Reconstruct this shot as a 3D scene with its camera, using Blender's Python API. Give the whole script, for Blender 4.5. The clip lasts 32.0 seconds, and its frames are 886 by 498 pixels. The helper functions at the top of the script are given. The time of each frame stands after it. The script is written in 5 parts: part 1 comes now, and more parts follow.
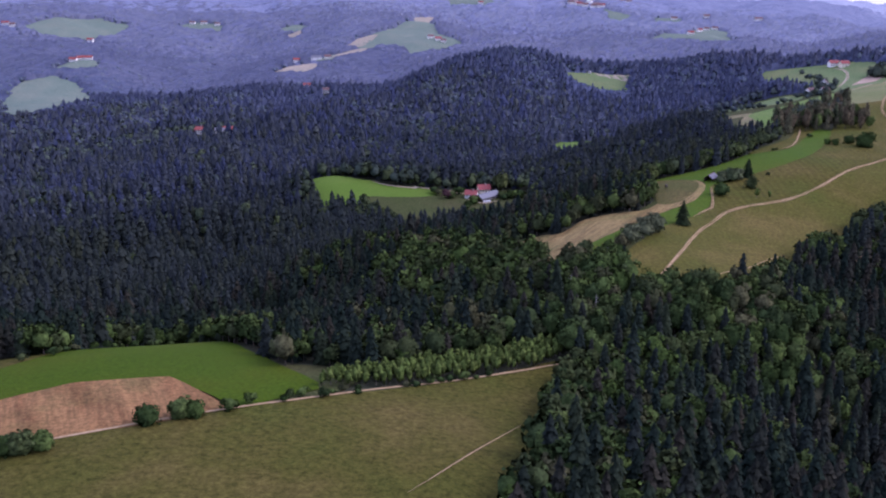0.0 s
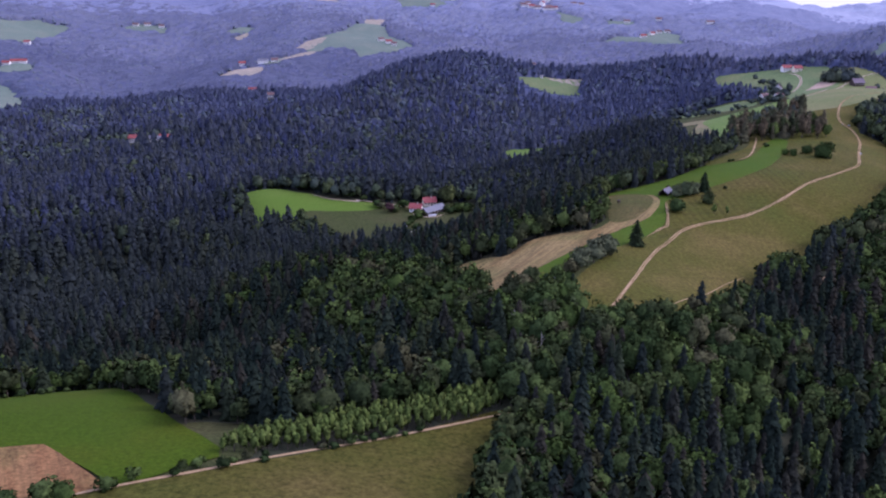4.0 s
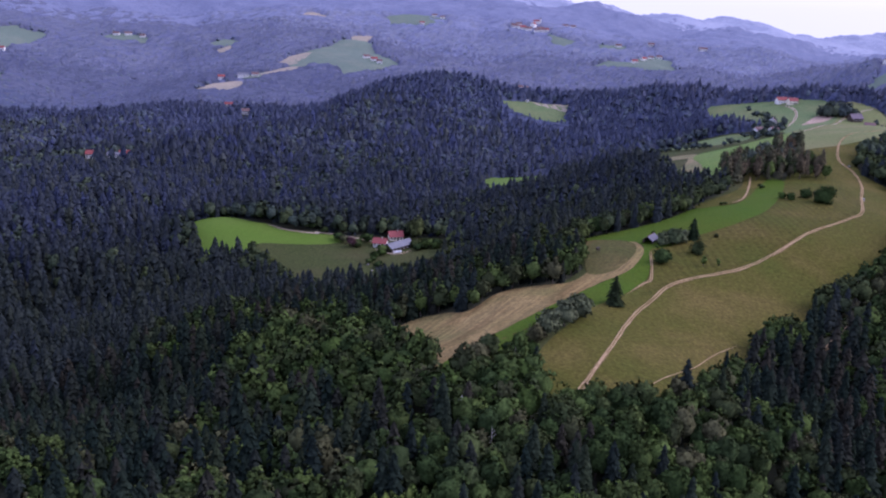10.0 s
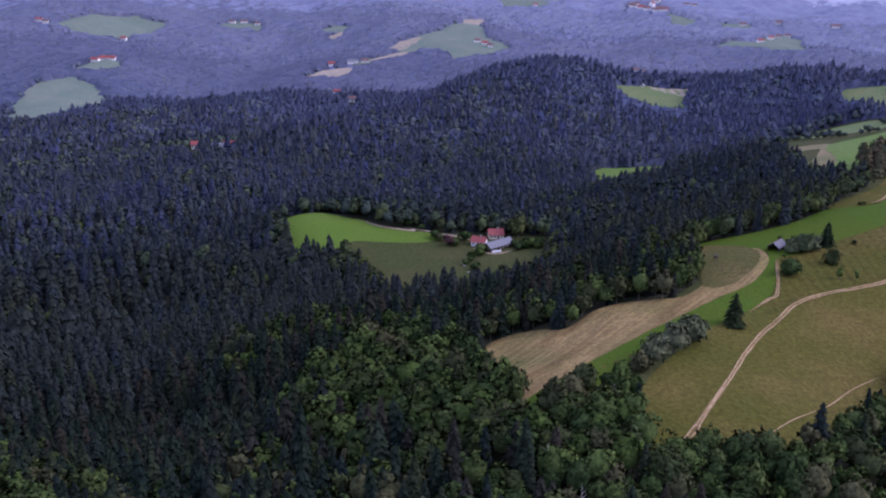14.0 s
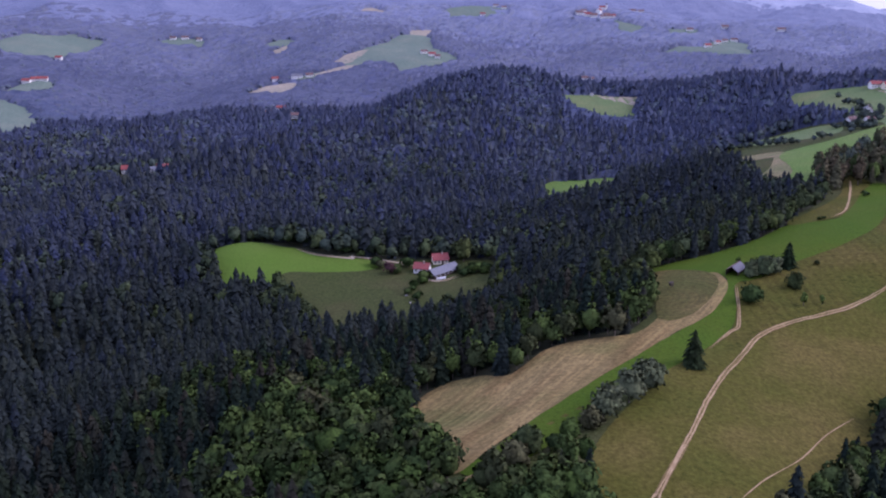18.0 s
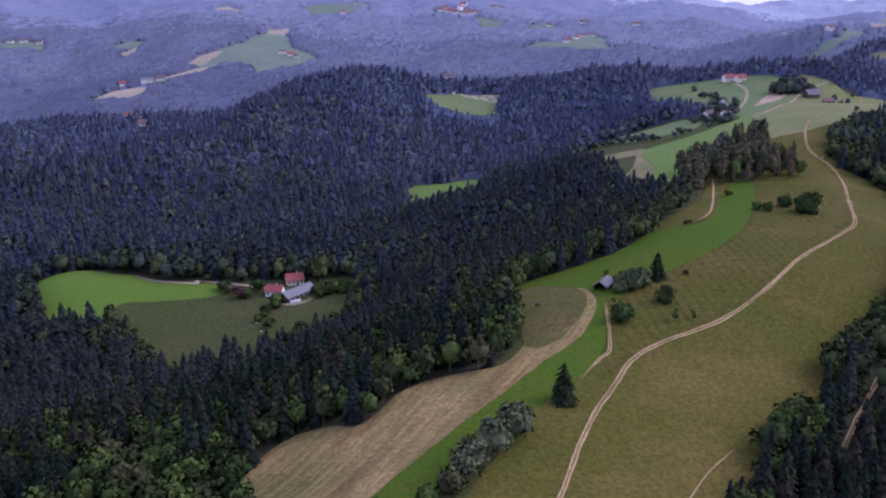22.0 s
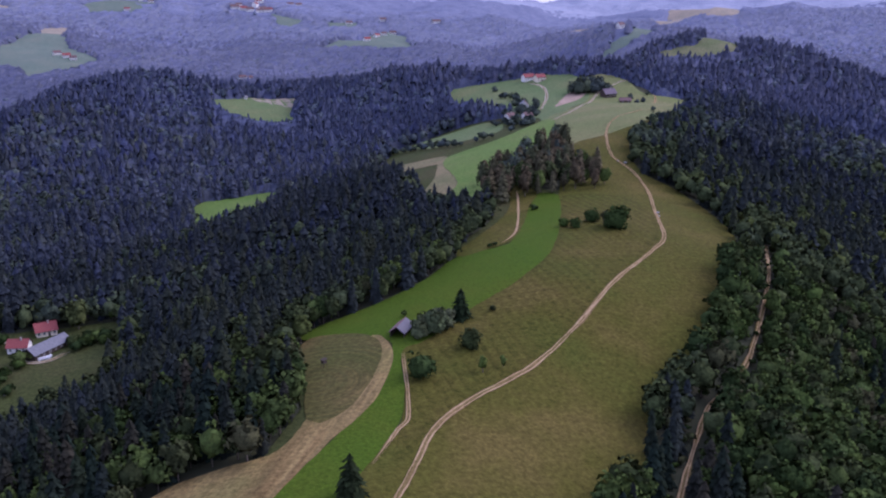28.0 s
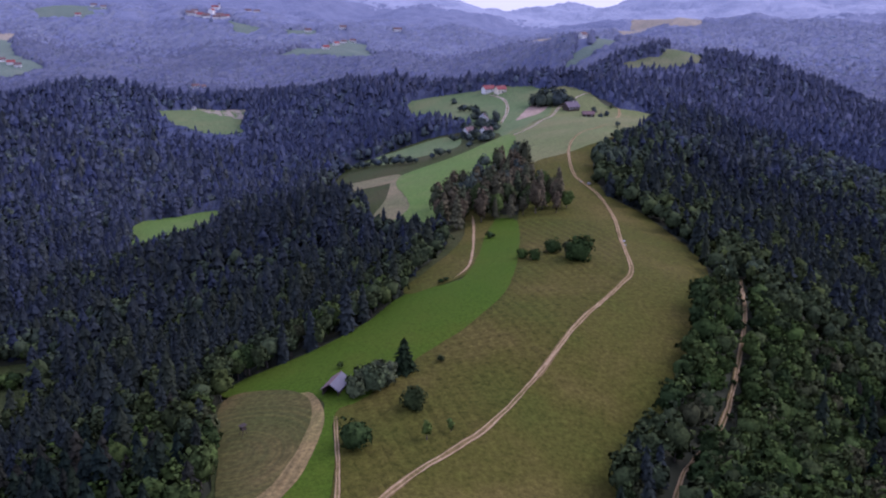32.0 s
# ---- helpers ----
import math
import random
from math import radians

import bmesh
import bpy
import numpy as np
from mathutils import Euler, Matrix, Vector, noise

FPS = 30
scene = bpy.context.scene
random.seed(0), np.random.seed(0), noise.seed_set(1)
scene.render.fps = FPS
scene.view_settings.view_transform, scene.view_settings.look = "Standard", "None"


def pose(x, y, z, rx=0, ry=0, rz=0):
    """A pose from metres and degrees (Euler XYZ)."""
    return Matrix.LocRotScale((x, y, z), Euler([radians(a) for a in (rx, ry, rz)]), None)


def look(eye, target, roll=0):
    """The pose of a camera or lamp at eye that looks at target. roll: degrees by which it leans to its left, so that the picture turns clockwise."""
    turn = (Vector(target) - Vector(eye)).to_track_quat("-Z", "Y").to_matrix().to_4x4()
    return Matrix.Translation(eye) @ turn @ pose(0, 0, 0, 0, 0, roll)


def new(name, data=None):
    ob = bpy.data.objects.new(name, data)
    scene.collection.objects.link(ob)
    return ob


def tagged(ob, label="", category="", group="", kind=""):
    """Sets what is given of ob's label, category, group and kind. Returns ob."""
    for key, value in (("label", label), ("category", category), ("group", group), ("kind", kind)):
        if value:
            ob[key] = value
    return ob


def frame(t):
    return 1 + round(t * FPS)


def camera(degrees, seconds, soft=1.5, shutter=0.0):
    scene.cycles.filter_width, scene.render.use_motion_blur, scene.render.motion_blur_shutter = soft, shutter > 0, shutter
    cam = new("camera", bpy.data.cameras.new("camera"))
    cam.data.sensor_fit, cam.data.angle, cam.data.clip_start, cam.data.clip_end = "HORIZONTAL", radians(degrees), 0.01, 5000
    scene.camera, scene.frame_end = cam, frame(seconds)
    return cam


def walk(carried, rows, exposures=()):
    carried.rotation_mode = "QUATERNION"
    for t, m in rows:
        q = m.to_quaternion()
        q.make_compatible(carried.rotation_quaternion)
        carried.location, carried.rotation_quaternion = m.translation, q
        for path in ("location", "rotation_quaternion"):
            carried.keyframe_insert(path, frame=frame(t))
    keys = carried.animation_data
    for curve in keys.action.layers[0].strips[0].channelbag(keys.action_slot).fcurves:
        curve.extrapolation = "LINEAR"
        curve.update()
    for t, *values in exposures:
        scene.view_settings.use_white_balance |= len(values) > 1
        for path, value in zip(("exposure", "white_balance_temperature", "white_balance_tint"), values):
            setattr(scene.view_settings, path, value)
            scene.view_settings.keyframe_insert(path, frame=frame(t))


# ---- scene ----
cam = camera(51.4, 32.0, soft=2.1)
METRES, EYE, TILT, LEAN, TURN = 340.0, 126.0, -16.5, 0.0, 0.0
ROWS = [
    (0.0, 0.0, 0.0, 0.0, 0.0, 0.0, -0.0),
    (0.5, 0.0043, 0.0143, 0.0043, -0.18, 0.31, 0.64),
    (1.0, 0.0082, 0.0303, 0.0085, -0.21, 0.69, 0.88),
    (1.5, 0.0122, 0.0442, 0.013, -0.22, 0.78, 0.86),
    (2.0, 0.0166, 0.0568, 0.017, -0.71, 0.7, 0.68),
    (2.5, 0.0212, 0.0734, 0.0215, -1.54, 0.51, 0.5),
    (3.0, 0.0253, 0.0869, 0.0256, -2.2, 0.26, 0.43),
    (3.5, 0.0286, 0.1019, 0.0302, -2.65, 0.15, 0.34),
    (5.5, 0.0454, 0.1606, 0.0463, -2.52, -0.08, 1.41),
    (6.0, 0.0502, 0.1741, 0.0504, -2.72, -0.17, 1.76),
    (6.5, 0.0554, 0.1892, 0.0548, -3.19, -0.19, 1.98),
    (7.0, 0.0596, 0.2029, 0.0588, -3.8, -0.2, 2.07),
    (7.5, 0.0643, 0.2178, 0.0631, -4.49, -0.22, 1.98),
    (8.0, 0.069, 0.2323, 0.0677, -4.96, -0.17, 1.88),
    (8.5, 0.0742, 0.2473, 0.0716, -4.69, 0.84, 1.62),
    (9.0, 0.0794, 0.2602, 0.0758, -4.54, 1.02, 1.02),
    (9.5, 0.0835, 0.275, 0.0802, -4.07, 1.12, -0.06),
    (10.0, 0.0885, 0.289, 0.0844, -3.4, 1.16, -1.12),
    (10.5, 0.0933, 0.3046, 0.0892, -2.77, 1.1, -2.29),
    (11.0, 0.0971, 0.3179, 0.0934, -2.19, 0.92, -3.11),
    (11.5, 0.1009, 0.3312, 0.0978, -1.18, 0.65, -3.61),
    (12.0, 0.1044, 0.3447, 0.102, 0.11, 0.32, -3.66),
    (12.5, 0.1078, 0.3613, 0.1067, 1.45, 0.02, -3.31),
    (13.0, 0.1115, 0.3748, 0.1107, 2.61, -0.09, -2.67),
    (13.5, 0.1147, 0.3898, 0.1153, 3.7, -0.06, -1.85),
    (15.5, 0.1274, 0.447, 0.132, 3.22, -0.08, -1.04),
    (16.0, 0.131, 0.4603, 0.1362, 2.44, -0.09, -1.31),
    (16.5, 0.1347, 0.4765, 0.1408, 1.67, 0.09, -1.38),
    (17.0, 0.1375, 0.4908, 0.1451, 1.17, 0.23, -1.15),
    (17.5, 0.1409, 0.5052, 0.1495, 1.04, 0.44, -0.58),
    (18.0, 0.1437, 0.5187, 0.1537, 1.09, 0.58, 0.16),
    (18.5, 0.1478, 0.5345, 0.1584, 1.06, 0.72, 1.04),
    (19.0, 0.1518, 0.548, 0.1625, 0.83, 0.83, 1.76),
    (19.5, 0.1552, 0.5603, 0.1668, 0.09, 0.71, 2.16),
    (20.0, 0.1595, 0.5755, 0.1709, -1.16, 0.52, 2.38),
    (20.5, 0.165, 0.5902, 0.1754, -2.77, 0.33, 2.43),
    (21.0, 0.1693, 0.6053, 0.1797, -4.4, 0.14, 2.49),
    (21.5, 0.174, 0.6185, 0.184, -5.7, 0.13, 2.61),
    (22.0, 0.1796, 0.6341, 0.1882, -6.66, 0.2, 2.84),
    (22.5, 0.1841, 0.6478, 0.1924, -7.22, 0.23, 3.15),
    (23.0, 0.1891, 0.6613, 0.1967, -7.82, 0.27, 3.69),
    (23.5, 0.1946, 0.6748, 0.2005, -8.51, 0.22, 4.31),
    (24.0, 0.2007, 0.6893, 0.2046, -9.75, 0.08, 5.15),
    (24.5, 0.2062, 0.7025, 0.2088, -11.08, -0.02, 5.83),
    (25.0, 0.2132, 0.7164, 0.2132, -12.34, -0.22, 6.22),
    (25.5, 0.219, 0.7285, 0.2166, -13.26, -0.45, 6.25),
    (26.0, 0.2255, 0.7424, 0.221, -14.28, -0.62, 6.1),
    (26.5, 0.2327, 0.7552, 0.2249, -15.27, -0.72, 5.85),
    (28.5, 0.262, 0.8088, 0.24, -18.54, -0.86, 5.78),
    (29.0, 0.2704, 0.8227, 0.2441, -18.51, -0.83, 5.88),
    (29.5, 0.2785, 0.8362, 0.2478, -18.47, -0.89, 5.98),
    (30.0, 0.2857, 0.8498, 0.2519, -18.68, -1.01, 5.99),
    (30.5, 0.2936, 0.8624, 0.2559, -19.04, -1.05, 5.99),
    (31.0, 0.3024, 0.8763, 0.2599, -19.57, -1.05, 6.06),
    (31.5, 0.3103, 0.889, 0.2639, -19.98, -0.97, 6.01),
    (32.0, 0.3183, 0.9031, 0.2681, -20.37, -0.63, 5.76),
]

EXPOSURES = [(0.0, 0.5, 5380, 36), (8.0, 0.43, 5380, 36), (12.5, 0.34, 5380, 36), (16.0, 0.35, 5380, 35), (32.0, 0.22, 5380, 35)]
walk(cam, [(t, pose(0, 0, EYE, TILT, LEAN, TURN) @ pose(METRES * x, METRES * y, METRES * z, 90 + pitch, roll, yaw)) for t, x, y, z, yaw, pitch, roll in ROWS],
     EXPOSURES)

# ---- evening sky under thin cloud, one soft sun ----
SUN_HEIGHT, SUN_WAY = 40.0, 85.0
world = bpy.data.worlds.new("sky")
scene.world = world
world.use_nodes = True
wn = world.node_tree.nodes
wn.clear()
sky = wn.new("ShaderNodeTexSky")
sky.sky_type, sky.sun_disc = "NISHITA", False
sky.sun_elevation, sky.sun_rotation = radians(SUN_HEIGHT), radians(SUN_WAY)
sky.air_density, sky.dust_density, sky.ozone_density = 1.3, 3.0, 2.0
cloud = wn.new("ShaderNodeMix")
cloud.data_type, cloud.blend_type = "RGBA", "ADD"
cloud.inputs[0].default_value = 1.0
cloud.inputs[7].default_value = (6.8, 6.9, 8.2, 1)
back = wn.new("ShaderNodeBackground")
back.inputs[1].default_value = 0.093
wout = wn.new("ShaderNodeOutputWorld")
world.node_tree.links.new(sky.outputs[0], cloud.inputs[6])
world.node_tree.links.new(cloud.outputs[2], back.inputs[0])
world.node_tree.links.new(back.outputs[0], wout.inputs[0])
sun = new("sun", bpy.data.lights.new("sun", "SUN"))
sun.data.energy, sun.data.angle, sun.data.color = 1.6, radians(30), (1.0, 0.93, 0.84)
az = radians(SUN_WAY)
sun.matrix_world = look((0, 0, 900), (-1000 * math.sin(az) * math.cos(radians(SUN_HEIGHT)), -1000 * math.cos(az) * math.cos(radians(SUN_HEIGHT)),
                                      900 - 1000 * math.sin(radians(SUN_HEIGHT))))

# ---- materials ----
def material(name, rough=0.85, gloss=0.25):
    m = bpy.data.materials.new(name)
    m.use_nodes = True
    b = m.node_tree.nodes["Principled BSDF"]
    b.inputs["Roughness"].default_value = rough
    b.inputs["Specular IOR Level"].default_value = gloss
    return m, m.node_tree.nodes, m.node_tree.links, b


def ramp(nodes, stops):
    r = nodes.new("ShaderNodeValToRGB")
    e = r.color_ramp.elements
    while len(e) < len(stops):
        e.new(0.5)
    for el, (at, col) in zip(e, stops):
        el.position, el.color = at, (*col, 1)
    return r


def noise_node(nodes, links, scale, detail=4.0, rough=0.6, stretch=None, turn=0.0):
    geo = nodes.new("ShaderNodeNewGeometry")
    n = nodes.new("ShaderNodeTexNoise")
    n.inputs["Scale"].default_value, n.inputs["Detail"].default_value, n.inputs["Roughness"].default_value = scale, detail, rough
    if stretch:
        mp = nodes.new("ShaderNodeMapping")
        mp.inputs["Scale"].default_value = stretch
        mp.inputs["Rotation"].default_value = (0, 0, radians(turn))
        mp.vector_type = "TEXTURE"
        links.new(geo.outputs["Position"], mp.inputs[0])
        links.new(mp.outputs[0], n.inputs["Vector"])
    else:
        links.new(geo.outputs["Position"], n.inputs["Vector"])
    return n.outputs[0]


def blend(nodes, links, fac, a, b, kind="MIX"):
    mx = nodes.new("ShaderNodeMix")
    mx.data_type, mx.blend_type = "RGBA", kind
    for sock, v in ((mx.inputs[0], fac), (mx.inputs[6], a), (mx.inputs[7], b)):
        if isinstance(v, bpy.types.NodeSocket):
            links.new(v, sock)
        elif isinstance(v, (int, float)):
            sock.default_value = v
        else:
            sock.default_value = (*v, 1)
    return mx.outputs[2]


def grass(name, main, dry, lush, rows=None, rings=None, size=1.0, tuft=1.0):
    """Grassland: broad patches of drier and lusher growth, fine tufts, and rows left by the mower where given."""
    m, n, l, b = material(name, 0.95, 0.04)
    broad = ramp(n, [(0.3, dry), (0.5, main), (0.72, lush)])
    l.new(noise_node(n, l, 0.022 / size, 6.0, 0.62), broad.inputs[0])
    fine = ramp(n, [(0.5 - 0.2 / tuft, (0.46, 0.48, 0.46)), (0.5 + 0.2 / tuft, (1.52, 1.48, 1.38))])
    l.new(noise_node(n, l, 0.6 / size / tuft, 6.0, 0.78), fine.inputs[0])
    col = blend(n, l, 1.0, broad.outputs[0], fine.outputs[0], "MULTIPLY")
    if rows:
        streak = ramp(n, [(0.36, (0.8, 0.72, 0.72)), (0.52, (1.0, 1.0, 1.0)), (0.68, (1.25, 1.25, 1.25))])
        l.new(noise_node(n, l, 0.1, 5.0, 0.7, (1.0, 9.0, 1.0), rows + 4), streak.inputs[0])
        col = blend(n, l, 0.9, col, streak.outputs[0], "MULTIPLY")
        rr = ramp(n, [(0.38, (0.8, 0.8, 0.8)), (0.64, (1.24, 1.2, 1.16))])
        l.new(noise_node(n, l, 0.5, 3.0, 0.6, (1.0, 40.0, 1.0), rows), rr.inputs[0])
        col = blend(n, l, 0.9, col, rr.outputs[0], "MULTIPLY")
    if rings:
        geo = n.new("ShaderNodeNewGeometry")
        dist = n.new("ShaderNodeVectorMath")
        dist.operation = "DISTANCE"
        dist.inputs[1].default_value = rings
        l.new(geo.outputs["Position"], dist.inputs[0])
        nz = n.new("ShaderNodeTexNoise")
        nz.noise_dimensions = "1D"
        nz.inputs["Scale"].default_value, nz.inputs["Detail"].default_value = 0.55, 3.0
        l.new(dist.outputs["Value"], nz.inputs["W"])
        rr = ramp(n, [(0.38, (0.85, 0.88, 0.86)), (0.66, (1.3, 1.16, 1.1))])
        l.new(nz.outputs[0], rr.inputs[0])
        col = blend(n, l, 0.85, col, rr.outputs[0], "MULTIPLY")
    l.new(col, b.inputs["Base Color"])
    bump = n.new("ShaderNodeBump")
    bump.inputs["Strength"].default_value, bump.inputs["Distance"].default_value = 0.6, 0.25 * size
    l.new(noise_node(n, l, 1.1 / size, 4.0, 0.7), bump.inputs["Height"])
    l.new(bump.outputs[0], b.inputs["Normal"])
    return m


def foliage(name, tones, gloss=0.3, vary=0.36, grain=0.7):
    """Leaves or needles: the tone differs from tree to tree and from sprig to sprig."""
    m, n, l, b = material(name, 0.9, 0.06 * gloss)
    at = n.new("ShaderNodeAttribute")
    at.attribute_name = "tint"
    info = n.new("ShaderNodeObjectInfo")
    add = n.new("ShaderNodeMath")
    add.operation = "ADD"
    l.new(at.outputs["Fac"], add.inputs[0])
    l.new(info.outputs["Random"], add.inputs[1])
    fr = n.new("ShaderNodeMath")
    fr.operation = "FRACT"
    l.new(add.outputs[0], fr.inputs[0])
    tone = ramp(n, [(k / (len(tones) - 1), c) for k, c in enumerate(tones)])
    l.new(fr.outputs[0], tone.inputs[0])
    geo = n.new("ShaderNodeNewGeometry")
    sprig = ramp(n, [(0.0, (1 - vary, 1 - vary, 1 - vary * 0.95)), (1.0, (1 + vary, 1 + vary * 0.95, 1 + vary * 0.7))])
    l.new(geo.outputs["Random Per Island"], sprig.inputs[0])
    col = blend(n, l, 1.0, tone.outputs[0], sprig.outputs[0], "MULTIPLY")
    clump = ramp(n, [(0.3, (0.5, 0.5, 0.52)), (0.7, (1.5, 1.5, 1.45))])
    l.new(noise_node(n, l, grain, 3.0, 0.65), clump.inputs[0])
    col = blend(n, l, 1.0, col, clump.outputs[0], "MULTIPLY")
    l.new(col, b.inputs["Base Color"])
    soft = n.new("ShaderNodeAttribute")
    soft.attribute_name = "soft"
    turn = n.new("ShaderNodeVectorTransform")
    turn.vector_type, turn.convert_from, turn.convert_to = "NORMAL", "OBJECT", "WORLD"
    l.new(soft.outputs["Vector"], turn.inputs[0])
    l.new(turn.outputs[0], b.inputs["Normal"])
    return m


def speckled(name, tones, scale, rough=0.85, gloss=0.25, stretch=None, turn=0.0, relief=0.0):
    m, n, l, b = material(name, rough, gloss)
    r = ramp(n, [(0.28 + 0.46 * k / (len(tones) - 1), c) for k, c in enumerate(tones)])
    l.new(noise_node(n, l, scale, 6.0, 0.65, stretch, turn), r.inputs[0])
    l.new(r.outputs[0], b.inputs["Base Color"])
    if relief:
        bump = n.new("ShaderNodeBump")
        bump.inputs["Strength"].default_value, bump.inputs["Distance"].default_value = 0.7, relief
        l.new(noise_node(n, l, scale * 6, 4.0, 0.7), bump.inputs["Height"])
        l.new(bump.outputs[0], b.inputs["Normal"])
    return m


MATS = {
    "olive": grass("olive_grass", (0.0613, 0.0577, 0.0120), (0.0856, 0.0686, 0.0194), (0.0520, 0.0596, 0.0107)),
    "rough": grass("rough_pasture_grass", (0.0515, 0.0485, 0.0103), (0.0719, 0.0576, 0.0167), (0.0437, 0.0501, 0.0092), tuft=1.2),
    "olive2": grass("pasture_grass", (0.0421, 0.0495, 0.0175), (0.0535, 0.0510, 0.0219), (0.0365, 0.0480, 0.0146)),
    "green": grass("lush_grass", (0.0441, 0.0742, 0.0070), (0.0548, 0.0742, 0.0086), (0.0380, 0.0720, 0.0060), tuft=0.75),
    "green2": grass("hill_grass", (0.0916, 0.1386, 0.0364), (0.1077, 0.1386, 0.0456), (0.0754, 0.1330, 0.0310)),
    "green3": grass("far_grass", (0.0966, 0.1293, 0.0586), (0.1242, 0.1364, 0.0651), (0.0828, 0.1265, 0.0524)),
    "bright": grass("bright_grass", (0.0713, 0.1179, 0.0185), (0.0778, 0.1118, 0.0222), (0.0648, 0.1149, 0.0158), tuft=0.55),
    "bright2": grass("young_crop", (0.0365, 0.0610, 0.0032), (0.0445, 0.0595, 0.0040), (0.0310, 0.0575, 0.0026), tuft=0.75),
    "stubble": grass("hay_stubble", (0.1616, 0.1211, 0.0526), (0.2125, 0.1588, 0.0739), (0.0935, 0.0932, 0.0328), -33),
    "mown": grass("mown_grass", (0.0690, 0.0638, 0.0226), (0.1130, 0.0865, 0.0367), (0.0502, 0.0582, 0.0170), None, (138.0, 566.0, -6.0)),
    # the olive grass again, paled as haze would pale it
    "olive3": grass("hazed_upland_grass", (0.1192, 0.1301, 0.0557), (0.1490, 0.1411, 0.0677), (0.1043, 0.1301, 0.0497)),
    "dry": grass("dry_grass", (0.1375, 0.1232, 0.0660), (0.1815, 0.1485, 0.0825), (0.0990, 0.1100, 0.0495)),
    "pale": grass("pale_grass", (0.1200, 0.1281, 0.0692), (0.1600, 0.1486, 0.0816), (0.0850, 0.1076, 0.0480)),
    "soil": grass("bare_soil", (0.1634, 0.0924, 0.0407), (0.1971, 0.1109, 0.0506), (0.0913, 0.0785, 0.0281), 24),
    "scree": grass("bare_bank", (0.26, 0.19, 0.155), (0.33, 0.25, 0.21), (0.15, 0.14, 0.09)),
    "bed": grass("track_bed", (0.1261, 0.0920, 0.0383), (0.1746, 0.1199, 0.0566), (0.0825, 0.0739, 0.0214)),
    # grass and stubble of far fields, haze held in the base colour
    "hazeg": grass("hazed_grass", (0.112, 0.142, 0.118), (0.135, 0.155, 0.128), (0.1, 0.135, 0.112)),
    "hazet": grass("hazed_stubble", (0.2375, 0.2042, 0.1662), (0.2850, 0.2422, 0.1900), (0.1805, 0.1757, 0.1425)),
}
M_GROUND = speckled("forest_floor", [(0.028, 0.032, 0.019), (0.037, 0.041, 0.023), (0.048, 0.043, 0.027)], 0.06, 0.95, 0.1)
M_SPRUCE = foliage("spruce_needles", [(0.0095, 0.0159, 0.0128), (0.0124, 0.0186, 0.0141), (0.0190, 0.0260, 0.0144), (0.0124, 0.0181, 0.0168), (0.0270, 0.0248, 0.0184), (0.0105, 0.0165, 0.0144), (0.0218, 0.0218, 0.0168)], 0.1, 0.25, 1.1)


def wood_tones(main, spread=0.16):
    """Six close tones round one, some browner."""
    a, b, c = main
    return [(a * (1 + spread * k * 0.5), b * (1 + spread * k * 0.4), c * (1 + spread * e)) for k, e in ((-1, -1), (0.4, 0), (1.2, -0.4), (-0.4, 0.6), (1.6, -1.0), (0, 0.3))]


# haze painted into needles and leaves, stepped from valley woods to far hills
SPRUCE_HAZE_STEPS = [foliage(f"{word}_needles", wood_tones(c, 0.28 if c[2] < 0.1 else 0.1), 0.12, 0.16 if c[2] < 0.1 else 0.08) for word, c in (
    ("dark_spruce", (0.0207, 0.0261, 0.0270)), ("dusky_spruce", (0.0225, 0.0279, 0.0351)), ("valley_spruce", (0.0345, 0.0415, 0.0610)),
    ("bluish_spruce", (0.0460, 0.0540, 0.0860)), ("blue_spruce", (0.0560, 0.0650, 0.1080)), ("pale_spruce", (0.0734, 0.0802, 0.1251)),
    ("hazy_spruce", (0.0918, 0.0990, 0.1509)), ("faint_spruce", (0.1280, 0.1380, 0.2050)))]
LEAF_HAZE_STEPS = [foliage(f"{word}_leaves", wood_tones(c, 0.28 if c[2] < 0.1 else 0.1), 0.15, 0.16 if c[2] < 0.1 else 0.08) for word, c in (
    ("hazed_alder_1", (0.0345, 0.0458, 0.0227)), ("hazed_alder_2", (0.0378, 0.0503, 0.0351)), ("hazed_alder_3", (0.0468, 0.0599, 0.0555)),
    ("hazed_beech_4", (0.0552, 0.0688, 0.0787)), ("hazed_beech_5", (0.0627, 0.0775, 0.1026)), ("hazed_beech_6", (0.0778, 0.0907, 0.1221)),
    ("hazed_beech_7", (0.0946, 0.1090, 0.1490)), ("hazed_beech_8", (0.1280, 0.1477, 0.2050)))]
# words for the haze steps, used in object names and labels
HAZE_WORDS = ("", "dark", "dusky", "valley", "bluish", "blue", "pale", "hazy", "faint")
HAZE_EDGES = (380, 560, 740, 920, 1120, 1380, 1800, 2350)
M_LEAF = foliage("broad_leaves", [(0.0210, 0.0346, 0.0111), (0.0205, 0.0334, 0.0123), (0.0334, 0.0532, 0.0135), (0.0310, 0.0396, 0.0168), (0.0545, 0.0793, 0.0218), (0.0222, 0.0359, 0.0135), (0.0532, 0.0532, 0.0270)], 0.12, 0.28, 0.9)
M_WILLOW = foliage("willow_leaves", [(0.0583, 0.0720, 0.0364), (0.0693, 0.0789, 0.0445), (0.0510, 0.0685, 0.0324)])
M_LINDEN = foliage("linden_leaves", [(0.06, 0.075, 0.028), (0.068, 0.082, 0.03), (0.055, 0.072, 0.026)], 0.15, 0.25)
M_COPPER = foliage("copper_leaves", [(0.05, 0.026, 0.03), (0.06, 0.032, 0.034), (0.045, 0.028, 0.03)])
